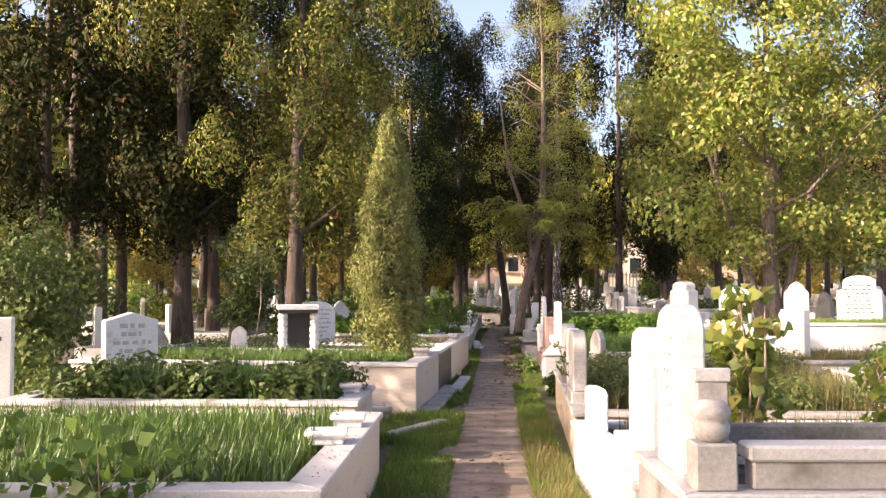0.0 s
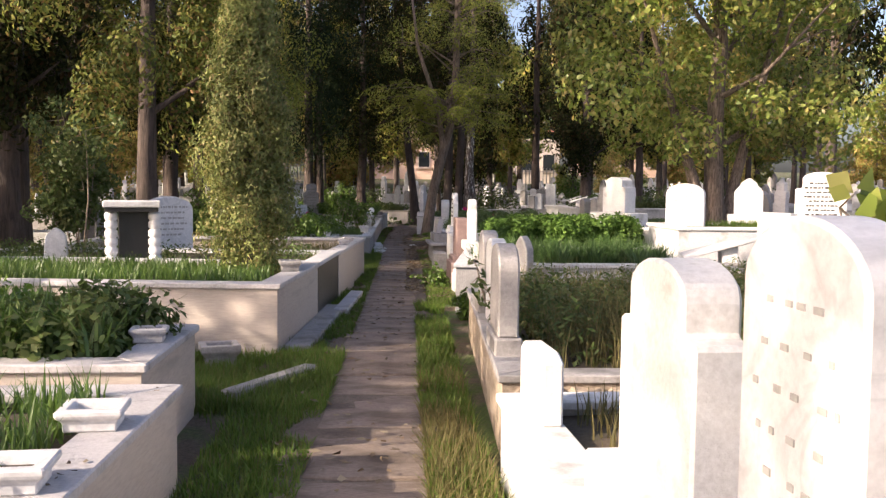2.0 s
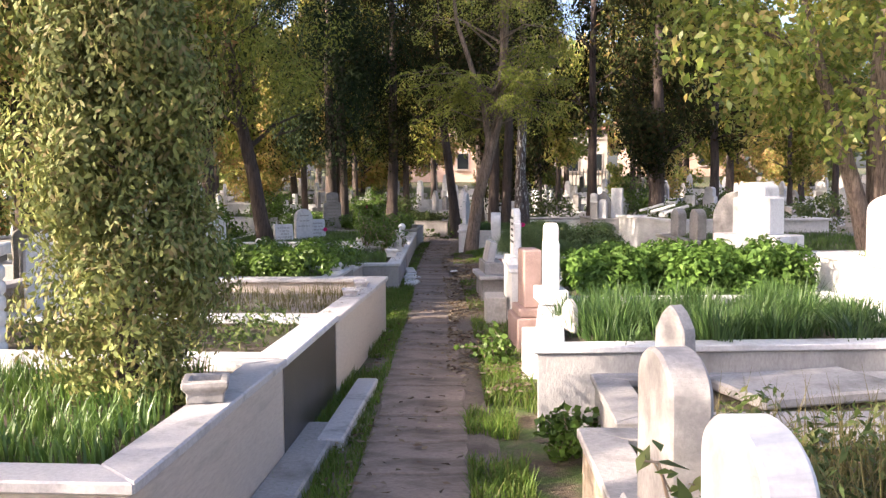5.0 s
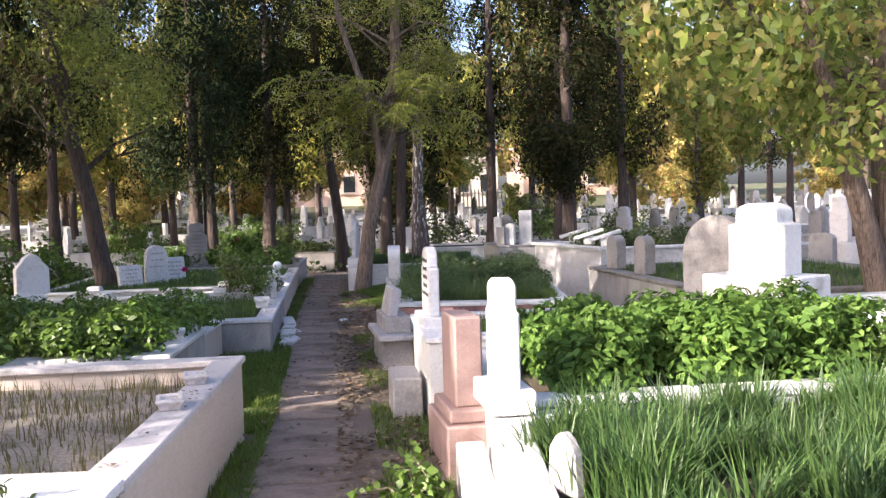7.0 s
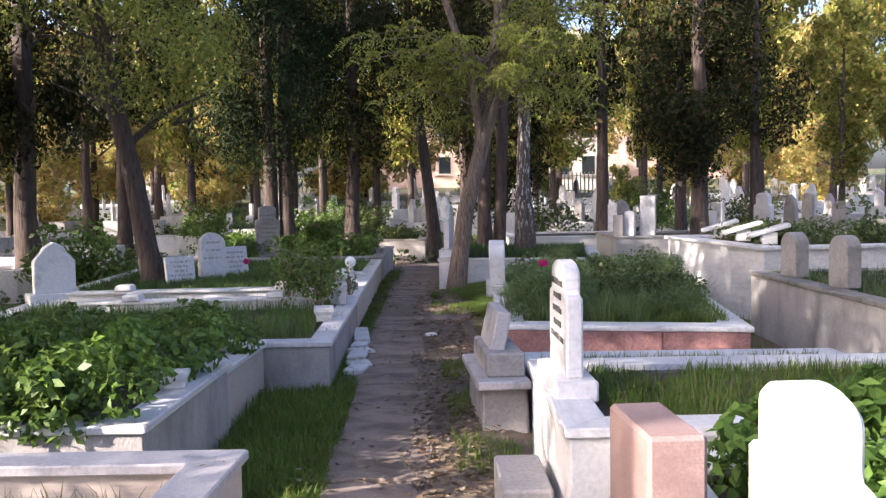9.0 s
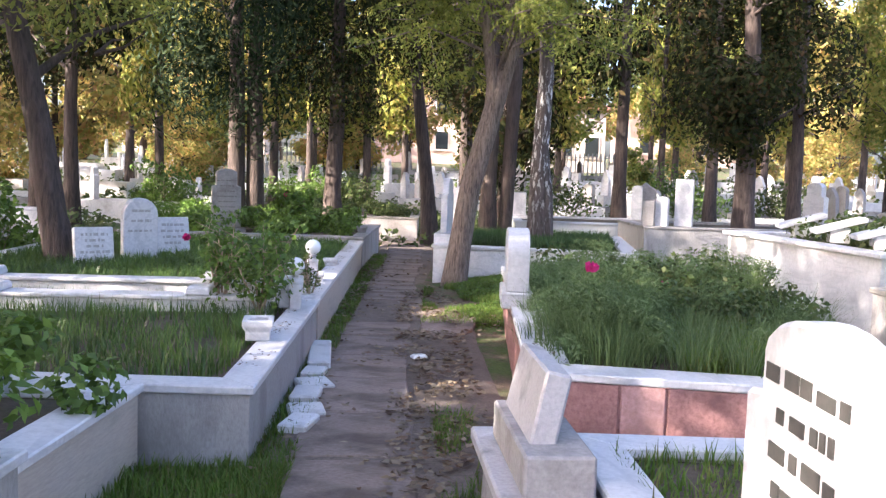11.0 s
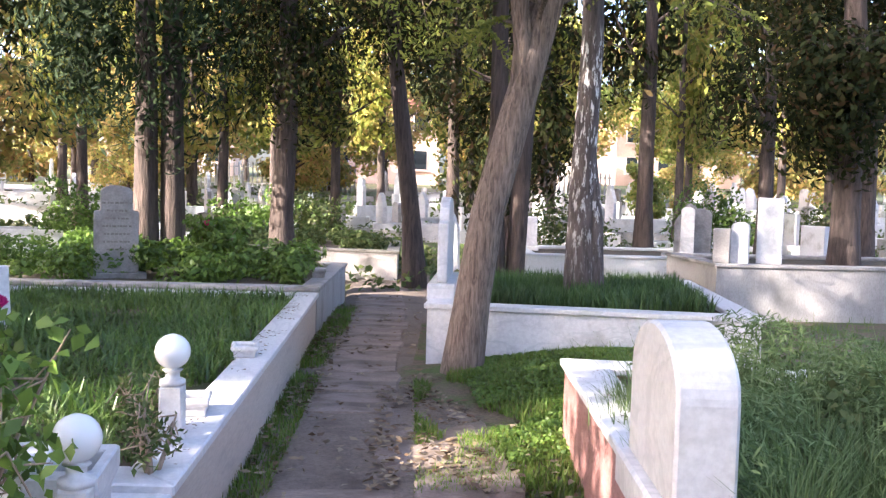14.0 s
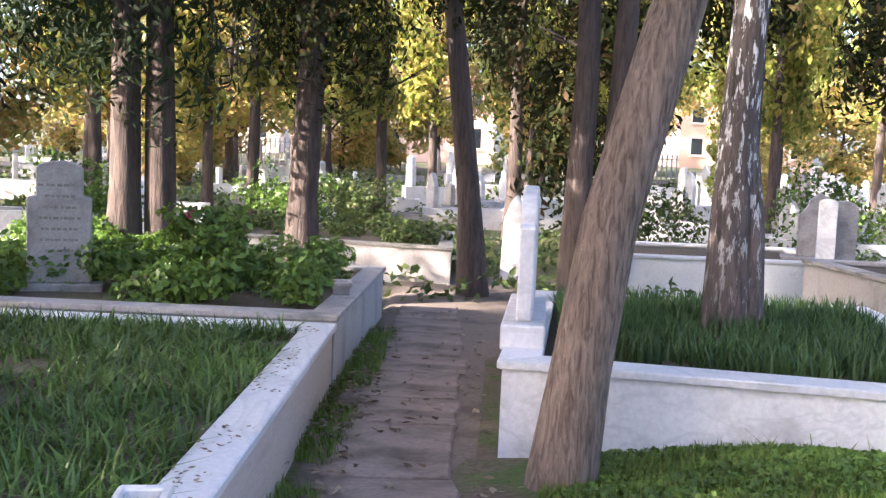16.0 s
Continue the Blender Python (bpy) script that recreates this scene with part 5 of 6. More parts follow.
def globe_lamp(x, y, z, h):
    g = base("globe_post", x, y, z, "white glass globe on a short square marble post", "ornament", "white globes")
    part("globe", moved(lathe([(0.02, -0.067)] + [(0.068 * math.sin(math.pi * k / 12), -0.068 * math.cos(math.pi * k / 12)) for k in range(1, 12)] + [(0.01, 0.068)], 24), pose(x, y, z + h)), GLOBE, g, "plain white glass globe", True)
    part("neck", moved(lathe([(0.05, 0), (0.05, 0.02), (0.028, 0.03), (0.028, 0.05), (0.04, 0.06)], 16), pose(x, y, z + h - 0.13)), MARBLE, g, smooth=True)
    part("post", block(x - 0.045, x + 0.045, y - 0.045, y + 0.045, z, z + h - 0.13, 0.008), MARBLE, g)


globe_lamp(0.72, 24.63, 0.43, 0.355)
globe_lamp(0.655, 23.58, 0.40, 0.33)

# open marble boxes and steps round the globes, white slabs at the foot of the wall
planter(0.60, 23.75, 0.40, 0.2, 0.34, 0.22, 3, MARBLE, "open white marble box beside a globe")
for i, (x0, x1, y0, y1, z1) in enumerate(((-2.4, 0.50, 24.02, 24.16, 0.52), (-2.2, 0.45, 23.55, 23.72, 0.46))):
    g = base("marble_kerb", (x0 + x1) / 2, y0, 0.3, "long white marble kerb between two grave beds", "kerb", "marble kerbs")
    part("rail", block(x0, x1, y0, y1, 0.3, z1, 0.008), MARBLE, g)
    part("cap", block(x0 - 0.02, x1 + 0.02, y0 - 0.03, y1 + 0.03, z1 + 0.001, z1 + 0.035, 0.008), MARBLE, g)
    for e in (x0 + 0.5, x1 - 0.62):
        part("end_block", block(e, e + 0.2, y0 - 0.045, y1 + 0.045, z1 + 0.036, z1 + 0.10, 0.012, 0.15), MARBLE, g)


def loose_slab(x0, y0, w, l, z, t, turn, mat, label, category="slab"):
    ob = part("stone_slab", block(-w / 2, w / 2, -l / 2, l / 2, 0, t, 0.012), mat, None)
    ob.matrix_basis = pose(x0, y0, z, 0, 0, turn)
    return tagged(ob, label, category, "loose slabs")


for x, y, w, l, t, turn in ((0.83, 21.72, 0.17, 0.28, 0.06, -14), (0.85, 22.02, 0.22, 0.24, 0.05, 9), (0.83, 22.33, 0.18, 0.30, 0.075, -4), (0.86, 22.68, 0.23, 0.26, 0.055, 17), (0.84, 22.98, 0.16, 0.22, 0.07, -8)):
    loose_slab(x, y, w, l, 0.0, t, turn, PAINT, "broken chunk of white marble edging on the ground")
loose_slab(0.85, 23.6, 0.17, 0.85, 0.0, 0.08, 2, PAINT, "broken white marble edging slab on the ground")
loose_slab(-0.02, 11.9, 0.22, 2.6, -0.02, 0.09, -6, GREY_STONE, "grey stone step along the foot of a grave wall")
loose_slab(0.26, 13.6, 0.16, 1.7, -0.02, 0.10, -6, COPING, "pale stone ledge under the black granite panel")
loose_slab(-1.25, 9.75, 0.45, 0.3, 0.0, 0.12, 10, MARBLE, "white marble block lying in the weeds")
loose_slab(-0.25, 9.35, 0.12, 1.0, -0.02, 0.09, -30, GREY_STONE, "low grey edging stone in the grass")
loose_slab(1.68, 17.62, 0.22, 0.55, -0.03, 0.36, -3, GREY_STONE, "mossy stone step in front of a white grave")
loose_slab(1.72, 15.2, 0.16, 0.9, -0.03, 0.3, -8, PAINT, "white plastered footing beside a grave wall")
loose_slab(1.90, 26.0, 0.75, 0.9, -0.035, 0.05, 12, SLAB, "round-worn concrete slab sunk in the earth")
loose_slab(2.75, 12.25, 0.9, 0.6, 0.42, 0.06, 12, GREY_STONE, "broken grey grave slab lying across a kerb")
loose_slab(4.55, 20.4, 0.5, 0.35, 0.0, 0.2, -14, GREY_STONE, "grey stone trough at a grave corner")


def pink_stone():
    g = base("pink_gravestone", 1.82, 16.12, 0, "upright block of pink granite on a stepped base", "gravestone")
    part("base_block", block(1.68, 2.0, 15.78, 16.48, -0.04, 0.32, 0.012), PINK, g)
    part("step", block(1.71, 1.96, 15.84, 16.42, 0.321, 0.40, 0.012), PINK, g)
    part("block", block(1.76, 1.93, 15.92, 16.34, 0.401, 0.94, 0.012), PINK, g)


def cart_stone():
    g = base("slanted_gravestone", 1.88, 20.0, 0, "grey stepped gravestone with a slanted tablet", "gravestone")
    part("base_block", block(1.72, 2.04, 19.55, 20.45, -0.04, 0.30, 0.015, 0.05), GREY_STONE, g)
    part("slab", block(1.68, 2.04, 19.45, 20.55, 0.301, 0.36, 0.01), COPING, g)
    part("body", block(1.76, 2.02, 19.6, 20.4, 0.361, 0.52, 0.01), GREY_STONE, g)
    tab = slab_upright([(-0.30, 0), (0.30, 0), (0.28, 0.29), (-0.28, 0.29)], 0.10)
    part("tablet", moved(tab, pose(1.80, 20.05, 0.505, -12, 0, -90)), COPING, g)


pink_stone()
cart_stone()


def big_tomb_details():
    g = base("tomb_rail", 2.7, 3.95, 0.6, "two-stepped pale stone rail on a grave plinth", "rail")
    part("rail", block(1.30, 4.3, 3.90, 4.02, 0.601, 0.72, 0.01), GREY_STONE, g)
    part("cap", block(1.28, 4.32, 3.88, 4.05, 0.721, 0.79, 0.012), COPING, g)
    g = base("tomb_rail", 2.7, 4.75, 0.6, "dark grey stone rail behind a grave bed", "rail")
    part("rail", block(1.30, 4.3, 4.68, 4.78, 0.601, 0.76, 0.01), DARK_STONE, g)
    g = base("stone_baluster", 1.14, 3.94, 0.6, "turned pale stone baluster on a square foot", "baluster")
    part("foot", block(1.05, 1.23, 3.87, 4.02, 0.601, 0.80, 0.01), GREY_STONE, g)
    part("shaft", moved(lathe([(0.05, 0), (0.06, 0.015), (0.075, 0.04), (0.075, 0.07), (0.06, 0.085), (0.075, 0.10), (0.078, 0.14), (0.06, 0.16), (0.05, 0.17)], 20), pose(1.14, 3.94, 0.801)), GREY_STONE, g, smooth=True)
    g = base("side_pier", 1.16, 4.13, 0.6, "square stone pier beside a tall headstone", "pier")
    part("pier", block(1.10, 1.24, 4.025, 4.06, 0.60, 1.04, 0.008), GREY_STONE, g)
    part("cap", block(1.09, 1.25, 4.022, 4.058, 1.041, 1.10, 0.006), COPING, g)


big_tomb_details()


def sloping_tablet(x, y, z, turn, w=0.5, l=0.9, h=0.3, label="sloping white marble tablet on two short legs"):
    g = base("sloping_tablet", x, y, z, label, "tablet", "sloping tablets", turn)
    me = moved(block(-w / 2, w / 2, -l / 2, l / 2, 0, 0.05, 0.01), pose(0, 0, h * 0.75, -16))
    for nm, bm, m in (("tablet", me, MARBLE), ("leg", block(-w * 0.35, -w * 0.12, -0.09, 0.09, 0, h * 0.76, 0.01), PAINT), ("leg", block(w * 0.12, w * 0.35, -0.09, 0.09, 0, h * 0.76, 0.01), PAINT)):
        ob = part(nm, bm, m, None)
        ob.parent = g


sloping_tablet(4.75, 13.5, 0.0, 75, 0.6, 1.1, 0.95, "sloping grey stone tablet standing before a white wall")
for y in (24.5, 25.3, 26.1):
    sloping_tablet(5.85, y, 0.90, 75, 0.3, 0.5, 0.2)


def black_table():
    g = base("grave_canopy", -2.0, 12.95, 0.5, "black granite panel under a flat marble canopy on ribbed columns", "gravestone")
    m = pose(-2.05, 13.05, 0.54, 0, 0, 12)
    for nm, bm, mt in (("canopy", block(-0.29, 0.29, -0.2, 0.2, 0.60, 0.67, 0.01), MARBLE), ("lintel", block(-0.27, 0.27, -0.17, 0.17, 0.555, 0.599, 0.006), BLACK), ("panel", block(-0.14, 0.22, 0.02, 0.08, 0.0, 0.554, 0.006), BLACK)):
        part(nm, moved(bm, m), mt, g)
    for x in (-0.21, 0.23):
        prof = []
        for k in range(6):
            prof += [(0.05, k * 0.092), (0.066, k * 0.092 + 0.02), (0.066, k * 0.092 + 0.07), (0.05, k * 0.092 + 0.09)]
        part("column", moved(lathe(prof, 14), m @ pose(x, -0.06, 0.0)), MARBLE, g, smooth=True)


black_table()


# ---------------- rubble in the old grave wall ----------------
def rubble():
    rng = random.Random(5)
    g = base("rubble_wall", 2.5, 7.5, 0, "dry wall of rough brown field stones under an old grave coping", "wall")
    for row in range(3):
        x = 1.14
        while x < 3.9:
            w = rng.uniform(0.12, 0.28)
            y = 7.57 - (x - 1.08) * 0.058
            bm = block(-w / 2 + 0.008, w / 2 - 0.008, -0.05, 0.05, 0, 0.115, 0.022)
            for v in bm.verts:
                v.co += Vector((rng.uniform(-0.012, 0.012), rng.uniform(-0.02, 0.012), rng.uniform(-0.01, 0.01)))
            part("stone", moved(bm, pose(x + w / 2, y - 0.01, 0.01 + row * 0.125)), RUBBLE, g)
            x += w


rubble()


# ---------------- shrubs ----------------
def shrub(x, y, z, h, spread, n, leaf, mat, seed, label, stems=6, name="shrub"):
    rng = np.random.default_rng(seed)
    g = base(name, x, y, z, label, "shrub", "shrubs")
    bm = bmesh.new()
    cs = []
    for i in range(stems):
        a = rng.uniform(0, 2 * np.pi)
        top = np.array([math.cos(a) * spread * rng.uniform(0.2, 0.8), math.sin(a) * spread * rng.uniform(0.2, 0.8), h * rng.uniform(0.6, 1.0)])
        mid = top * 0.5 + rng.normal(size=3) * 0.05 * h
        tube(bm, [(0, 0, -0.03), tuple(mid), tuple(top)], [0.012, 0.008, 0.003], 5)
        for f in (0.45, 0.6, 0.75, 0.9, 1.0):
            for k in range(2):
                c = top * f + rng.normal(size=3) * spread * 0.22
                tube(bm, [tuple(top * f), tuple((top * f + c) / 2), tuple(c)], [0.004, 0.003, 0.002], 4)
                cs.append(c)
    st = part("stem_bundle", bm, TWIG, None, smooth=True)
    st.parent = g
    tagged(st, kind="stuff")
    p, out = ball_places(rng, n, cs, np.full(len(cs), spread * 0.24))
    lf = obj("leaves", quads_mesh("leaves", leaf_quads(rng, p, leaf[0], leaf[1], (0, 0, -1), 0.25, out, 0.8)), mat)
    lf.parent = g
    return g


rose = shrub(0.40, 23.45, 0.38, 0.62, 0.36, 620, (0.055, 0.036), HEDGE, 71, "young rose bush with thin stems and bright leaves", name="rose_bush")
shrub(0.08, 23.7, 0.38, 0.80, 0.40, 700, (0.055, 0.036), HEDGE, 72, "tall thin rose bush with sparse leaves", name="rose_bush")
shrub(0.72, 24.25, 0.4, 0.3, 0.16, 220, (0.045, 0.018), WEED, 73, "small dark shrub beside a globe", name="rose_bush")
shrub(0.60, 24.75, 0.4, 0.3, 0.16, 220, (0.045, 0.018), WEED, 74, "small dark shrub beside a globe", name="rose_bush")
shrub(0.05, 31.2, 0.42, 0.6, 0.5, 2200, (0.08, 0.045), HEDGE, 75, "leafy green shrub rising from a walled grave")
shrub(-2.95, 14.3, 0.3, 1.9, 0.75, 5200, (0.08, 0.035), WEED, 76, "tall dark green shrub between graves")
shrub(-5.6, 12.6, 0.0, 1.9, 1.5, 6500, (0.10, 0.05), WEED, 77, "large dark shrub in the shade of cypresses")
shrub(-7.2, 16.4, 0.0, 2.4, 1.8, 6500, (0.12, 0.06), WEED, 78, "large dark shrub in the shade of cypresses")
# the bright LIME leaf colour stands in for sun on these two vines
shrub(1.62, 5.02, 0.52, 0.86, 0.24, 420, (0.085, 0.07), LIME, 79, "sunlit vine with large bright green leaves", name="vine")
shrub(2.75, 5.6, 0.35, 0.62, 0.3, 480, (0.08, 0.065), LIME, 80, "sunlit vine with large bright green leaves", name="vine")
shrub(-1.5, 4.2, 0.40, 0.12, 0.7, 240, (0.09, 0.075), HEDGE, 81, "trailing vine with broad leaves over a marble coping", name="vine")
shrub(-2.6, 4.2, 0.42, 0.16, 0.7, 260, (0.09, 0.075), HEDGE, 82, "trailing vine with broad leaves over a marble coping", name="vine")
shrub(-1.25, 10.1, 0.0, 0.30, 0.35, 1800, (0.07, 0.05), HEDGE, 83, "low leafy weeds at the foot of a grave wall", name="weeds")
shrub(-2.2, 9.95, 0.0, 0.40, 0.65, 2800, (0.07, 0.05), HEDGE, 84, "low leafy weeds at the foot of a grave wall", name="weeds")
shrub(1.40, 15.2, 0.0, 0.26, 0.24, 500, (0.06, 0.045), HEDGE, 85, "low weeds growing beside the path", name="weeds")
shrub(1.50, 12.6, 0.0, 0.26, 0.25, 500, (0.06, 0.045), HEDGE, 86, "low weeds growing beside the path", name="weeds")
shrub(1.34, 9.75, 0.44, 0.5, 0.2, 60, (0.09, 0.035), WEED, 87, "thin shoot with dark narrow leaves between headstones", 3, "vine")
shrub(1.33, 8.95, 0.44, 0.4, 0.2, 60, (0.09, 0.035), WEED, 88, "thin shoot with dark narrow leaves between headstones", 3, "vine")
shrub(12.0, 52.0, gz(12, 52), 2.4, 1.0, 3000, (0.16, 0.09), LIME, 89, "bright yellow-green bush in the sun")
for i, (x, y, h, sp) in enumerate(((0.6, 42.6, 1.2, 1.2), (-0.6, 41.2, 1.0, 1.0), (6.0, 40.5, 1.1, 1.4), (9.8, 41.0, 1.3, 1.5), (12.5, 42.0, 1.2, 1.4), (-3.6, 39.5, 1.2, 1.2), (-6.2, 26.6, 1.3, 1.1), (-3.4, 28.0, 0.8, 0.9), (10.8, 29.5, 0.9, 1.2), (-10.5, 30.5, 1.8, 1.6))):
    shrub(x, y, gz(x, y), h, sp, 2200, (0.11, 0.06), HEDGE if i % 2 else WEED, 100 + i, "round green bush among distant graves" if i < 6 else "green bush growing between graves")


def blossom(x, y, z, r, seed, mat=PETAL, label="bright pink rose in bloom"):
    rng = np.random.default_rng(seed)
    p, _out = ball_places(rng, 60, [(0, 0, 0)], [r * 0.8])
    ob = obj("rose_blossom", quads_mesh("rose_blossom", leaf_quads(rng, p, r * 1.1, r * 0.9)), mat)
    ob.matrix_basis = pose(x, y, z)
    g = tagged(ob, label, "flower", "rose blossoms")
    return g


blossom(2.66, 22.4, 0.90, 0.042, 1)
blossom(3.35, 23.0, 0.74, 0.028, 2)
blossom(-0.9, 27.4, 0.62, 0.045, 3)
blossom(-0.1, 31.2, 1.02, 0.04, 4)


def concrete_patch():
    rng = random.Random(77)
    ring = [(0.27 * math.cos(a) * rng.uniform(0.9, 1.1), 0.80 * math.sin(a) * rng.uniform(0.92, 1.06)) for a in [math.tau * k / 18 for k in range(18)]]
    ob = part("concrete_slab", prism(ring, -0.06, 0.034, 0.012), SLAB, None)
    ob.matrix_basis = pose(1.98, 25.35, 0, 0, 0, -8)
    tagged(ob, "rounded worn concrete slab sunk in the earth beside the path", "slab", "loose slabs")


concrete_patch()

# ---------------- fallen leaves ----------------
def litter(n, y0, y1, x_in, x_out, seed, name="fallen_leaves"):
    rng = np.random.default_rng(seed)
    y = rng.uniform(y0, y1, n)
    x = np.array([path_x(v) for v in y]) + x_in + (x_out - x_in) * rng.random(n)
    keep = np.array([noise.noise((a * 2.5, b * 1.5, seed)) > -0.15 for a, b in zip(x, y)])
    p = np.stack([x[keep], y[keep], rng.uniform(0.035, 0.06, keep.sum())], 1)
    q = leaf_quads(rng, p, 0.07, 0.04).reshape(-1, 4, 3)
    q[:, :, 2] = p[:, None, 2] + (q[:, :, 2] - p[:, None, 2]) * 0.3
    stuff(name, quads_mesh(name, q.reshape(-1, 3)), LITTER, "brown fallen leaves scattered over the earth", "leaves")


litter(4300, 14.0, 27.5, 0.18, 0.80, 91)
litter(1500, 3.0, 33.0, -0.5, 0.5, 92)
litter(700, 24.0, 32.0, -0.55, -0.2, 93)
litter(500, 24.5, 28.5, 0.5, 1.8, 94)


def coping_litter(n, a, b, z, wide, seed):
    """Bits of leaf and soil lying on a coping between two points."""
    rng = np.random.default_rng(seed)
    t = np.sort(rng.random(n) ** 1.0)
    p = np.stack([a[0] + (b[0] - a[0]) * t + rng.normal(size=n) * wide, a[1] + (b[1] - a[1]) * t, np.full(n, z)], 1)
    p = p[np.array([noise.noise((v * 2.0, seed, 0)) > 0.0 for v in p[:, 1]])]
    q = leaf_quads(rng, p, 0.03, 0.018).reshape(-1, 4, 3)
    q[:, :, 2] = p[:, None, 2] + 0.006 + (q[:, :, 2] - p[:, None, 2]) * 0.25
    stuff("coping_litter", quads_mesh("coping_litter", q.reshape(-1, 3)), LITTER, "bits of dead leaf lying on a marble coping", "leaves")


coping_litter(330, (0.72, 24.3), (1.0, 29.7), 0.432, 0.045, 95)
coping_litter(180, (0.55, 21.3), (0.7, 24.0), 0.402, 0.045, 96)
coping_litter(130, (2.2, 21.3), (2.7, 25.8), 0.502, 0.05, 97)
coping_litter(130, (0.05, 14.4), (0.38, 17.1), 0.587, 0.045, 98)
coping_litter(90, (-0.65, 4.6), (-0.58, 7.1), 0.492, 0.05, 99)
paper = tagged(part("paper_scrap", moved(block(-0.07, 0.07, -0.05, 0.05, 0, 0.03, 0.01, 0.3), pose(1.62, 23.6, 0.03, 0, 0, 20)), GLOBE, None), "crumpled scrap of white paper on the earth", "litter")


# ---------------- distant graves ----------------
def far_grave(style, mat, w, l, h, sh, label, x, y):
    g = base("distant_grave", x, y, gz(x, y), label, "grave", "distant graves")

    def put(nm, bm, m):
        ob = part(nm, bm, m, None)
        ob.parent = g
    o = [(-w / 2, -l / 2), (w / 2, -l / 2), (w / 2, l / 2), (-w / 2, l / 2)]
    i_ = offset(o, -0.12)
    for k in range(4):
        j = (k + 1) % 4
        put("wall", prism([o[k], o[j], i_[j], i_[k]], -0.3, h, 0.006), mat)
    put("soil_bed", prism(offset(o, -0.11), -0.3, h - 0.06, 0), SOIL)
    put("headstone", moved(slab_upright(outline(style, 0.5, sh), 0.13), pose(-w / 2 + 0.15, 0.06, h - 0.01, 0, 0, -70)), mat)
    return g


kinds = [far_grave("arch", GREY_STONE, 2.0, 1.1, 0.40, 0.75, "grey distant grave with an arched headstone", 9.0, 45.5), far_grave("ogee", MARBLE, 2.1, 1.2, 0.45, 0.85, "white distant grave with an ogee headstone", 3.2, 46.5),
         far_grave("flat", PAINT, 2.0, 1.0, 0.35, 0.6, "whitewashed distant grave with a plain headstone", -4.0, 46.0), far_grave("point", GREY_STONE, 2.0, 1.1, 0.40, 0.9, "grey distant grave with a pointed headstone", 12.6, 48.0),
         far_grave("shoulder", MARBLE, 2.2, 1.2, 0.5, 0.8, "white marble distant grave with a stepped headstone", 5.5, 50.5)]
rng_f = random.Random(12)
spots = []
for row in range(15):
    y = 39.0 + row * 2.3
    x = -30.0 + rng_f.uniform(0, 2)
    while x < 48.0:
        if not (-2.0 < x < 7.6 and y < 41.5) and rng_f.random() < (0.8 if x > 4 else 0.5):
            spots.append((x, y + rng_f.uniform(-0.5, 0.5)))
        x += rng_f.uniform(2.6, 3.6)
for y in (22.5, 25.5, 28.6, 30.6, 32.8, 35.4):
    for x in (10.5, 13.4, 16.5, 19.8, 23.0):
        spots.append((x + rng_f.uniform(-0.5, 0.5), y + rng_f.uniform(-0.4, 0.4)))
for y in (16.0, 19.0, 22.3, 25.0, 28.4, 31.5, 34.8):
    for x in (-5.6, -8.4, -11.3, -14.4):
        if abs(x + 5.05) + abs(y - 18) > 1.6:
            spots.append((x + rng_f.uniform(-0.6, 0.3), y + rng_f.uniform(-0.6, 0.6)))
for x, y in spots:
    copy_thing(rng_f.choice(kinds), pose(x, y, gz(x, y), 0, 0, rng_f.uniform(-9, 9)) @ Matrix.Diagonal((1, 1, rng_f.uniform(0.8, 1.25), 1)))


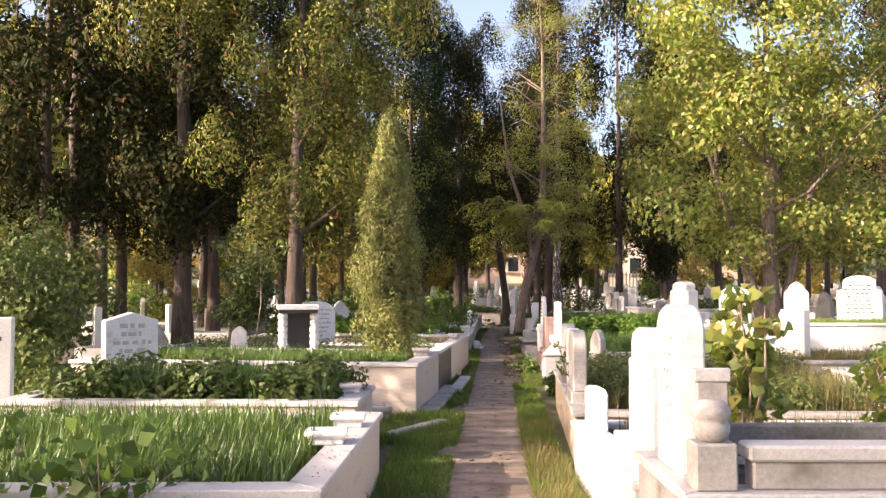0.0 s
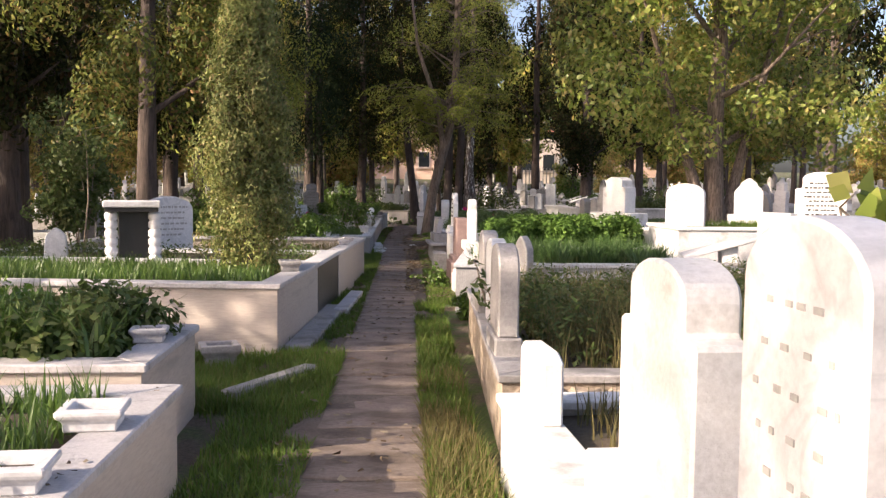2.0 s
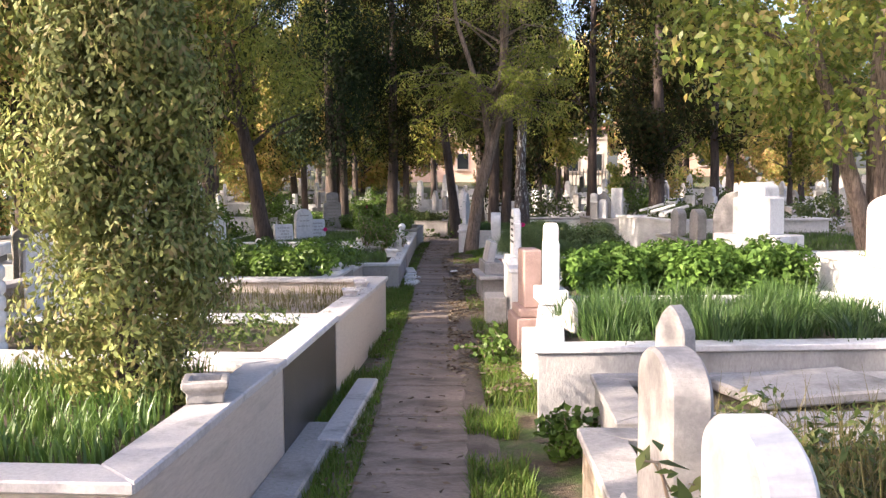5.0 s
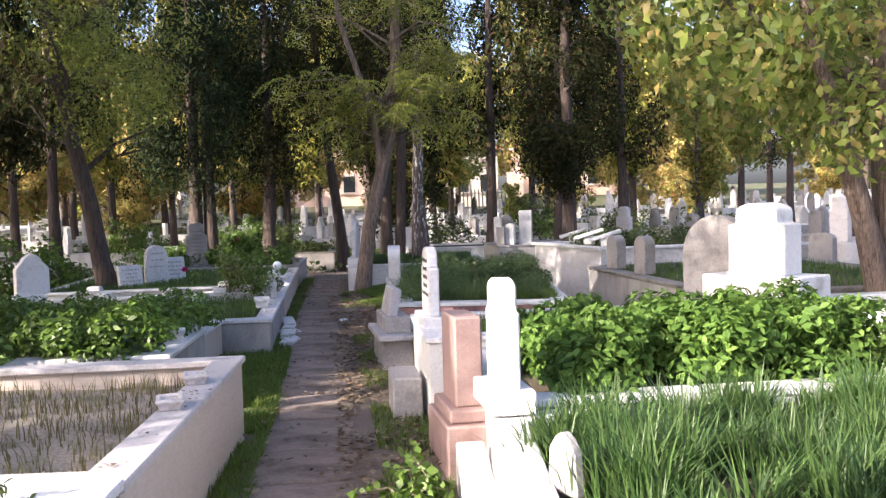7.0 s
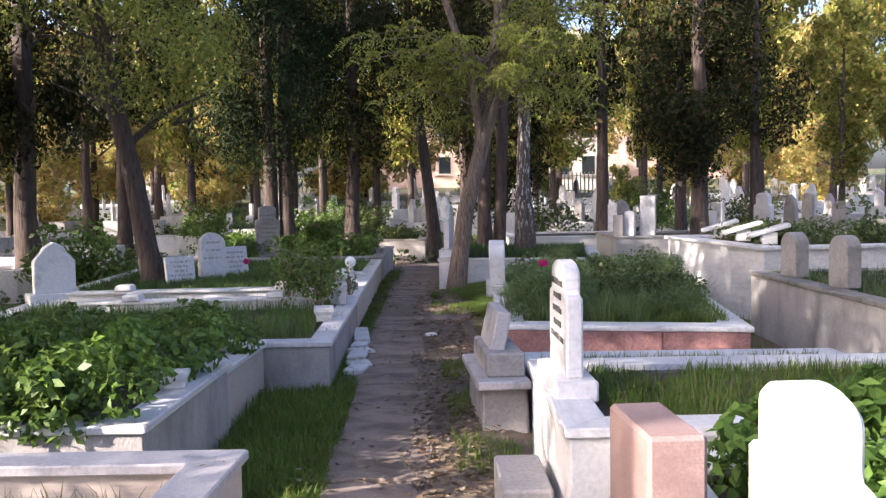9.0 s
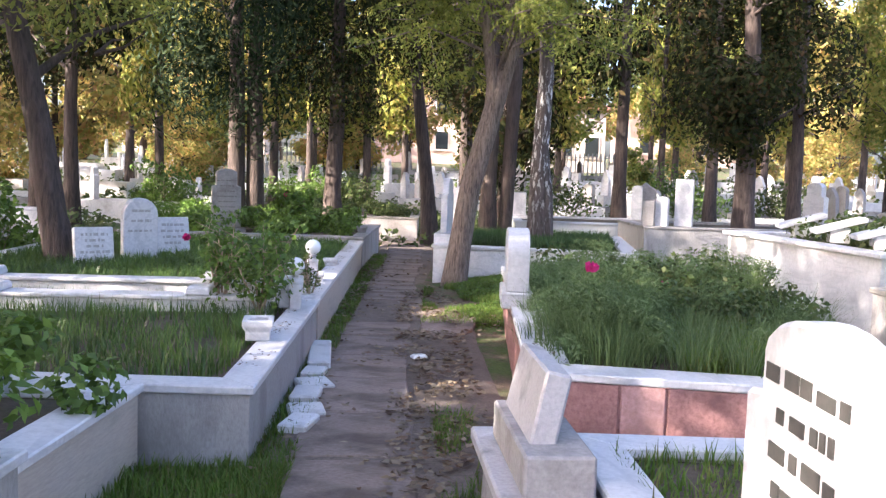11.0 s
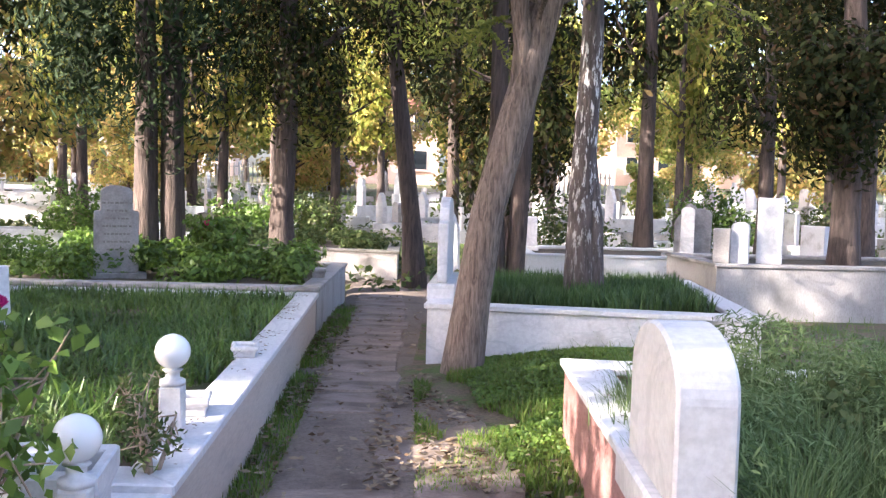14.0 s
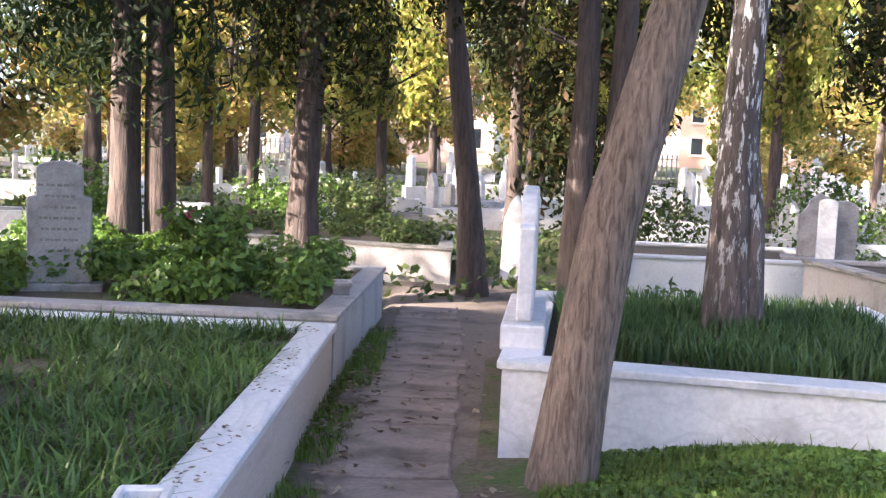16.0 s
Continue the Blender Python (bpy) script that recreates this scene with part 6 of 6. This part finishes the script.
# ---------------- buildings beyond the trees ----------------
def house(x, y, w, d, h, wall, label, cols, floors):
    z = gz(x, y)
    g = base("house", x, y, z, label, "house", "houses beyond the cemetery")
    part("wall", block(x - w / 2, x + w / 2, y, y + d, z - 0.5, z + h, 0.02), wall, g)
    bm = bmesh.new()
    a = [bm.verts.new(p) for p in ((x - w / 2 - 0.5, y - 0.5, z + h), (x + w / 2 + 0.5, y - 0.5, z + h), (x + w / 2 + 0.5, y + d + 0.5, z + h), (x - w / 2 - 0.5, y + d + 0.5, z + h), (x - w / 4, y + d / 2, z + h + 1.8), (x + w / 4, y + d / 2, z + h + 1.8))]
    for f in ((0, 1, 5, 4), (1, 2, 5), (2, 3, 4, 5), (3, 0, 4), (3, 2, 1, 0)):
        bm.faces.new([a[i] for i in f])
    part("roof", bm, ROOF, g)
    for fl in range(floors):
        for c in range(cols):
            cx, cz = x - w / 2 + w * (c + 0.5) / cols, z + 1.2 + fl * 2.8
            win = part("window", block(cx - 0.6, cx + 0.6, y - 0.06, y - 0.001, cz - 0.1, cz + 1.5, 0.01), PALE_WALL, g)
            part("pane", block(cx - 0.5, cx + 0.5, y - 0.075, y - 0.061, cz, cz + 1.4, 0), PANE, win)
            part("sill", block(cx - 0.68, cx + 0.68, y - 0.16, y - 0.062, cz - 0.18, cz - 0.101, 0.01), PALE_WALL, win)
    return g


house(15.5, 84.0, 6.0, 7.0, 4.6, PALE_WALL, "pale two-storey house with a red roof behind trees", 3, 2)
house(2.5, 92.0, 12.0, 7.0, 5.8, ORANGE, "orange two-storey house with a red roof behind trees", 4, 2)
house(-14.0, 98.0, 12.0, 7.0, 6.0, PALE_WALL, "pale house with a tiled roof far behind trees", 4, 2)
house(32.0, 104.0, 12.0, 7.0, 6.0, ORANGE, "orange house with a tiled roof far behind trees", 4, 2)


def fence(x0, x1, y):
    g = base("metal_fence", (x0 + x1) / 2, y, gz(x0, y), "grey metal railing with upright bars", "fence")
    z = gz(x0, y)
    for k in range(2):
        part("rail", block(x0, x1, y - 0.03, y + 0.03, z + 0.3 + k * 1.0, z + 0.36 + k * 1.0, 0), METAL, g)
    x = x0
    while x < x1:
        part("bar", block(x - 0.04, x + 0.04, y - 0.025, y + 0.025, z - 0.2, z + 1.6, 0), METAL, g)
        x += 0.28


fence(9.5, 17.5, 76.0)
fence(-9.0, 2.0, 78.0)
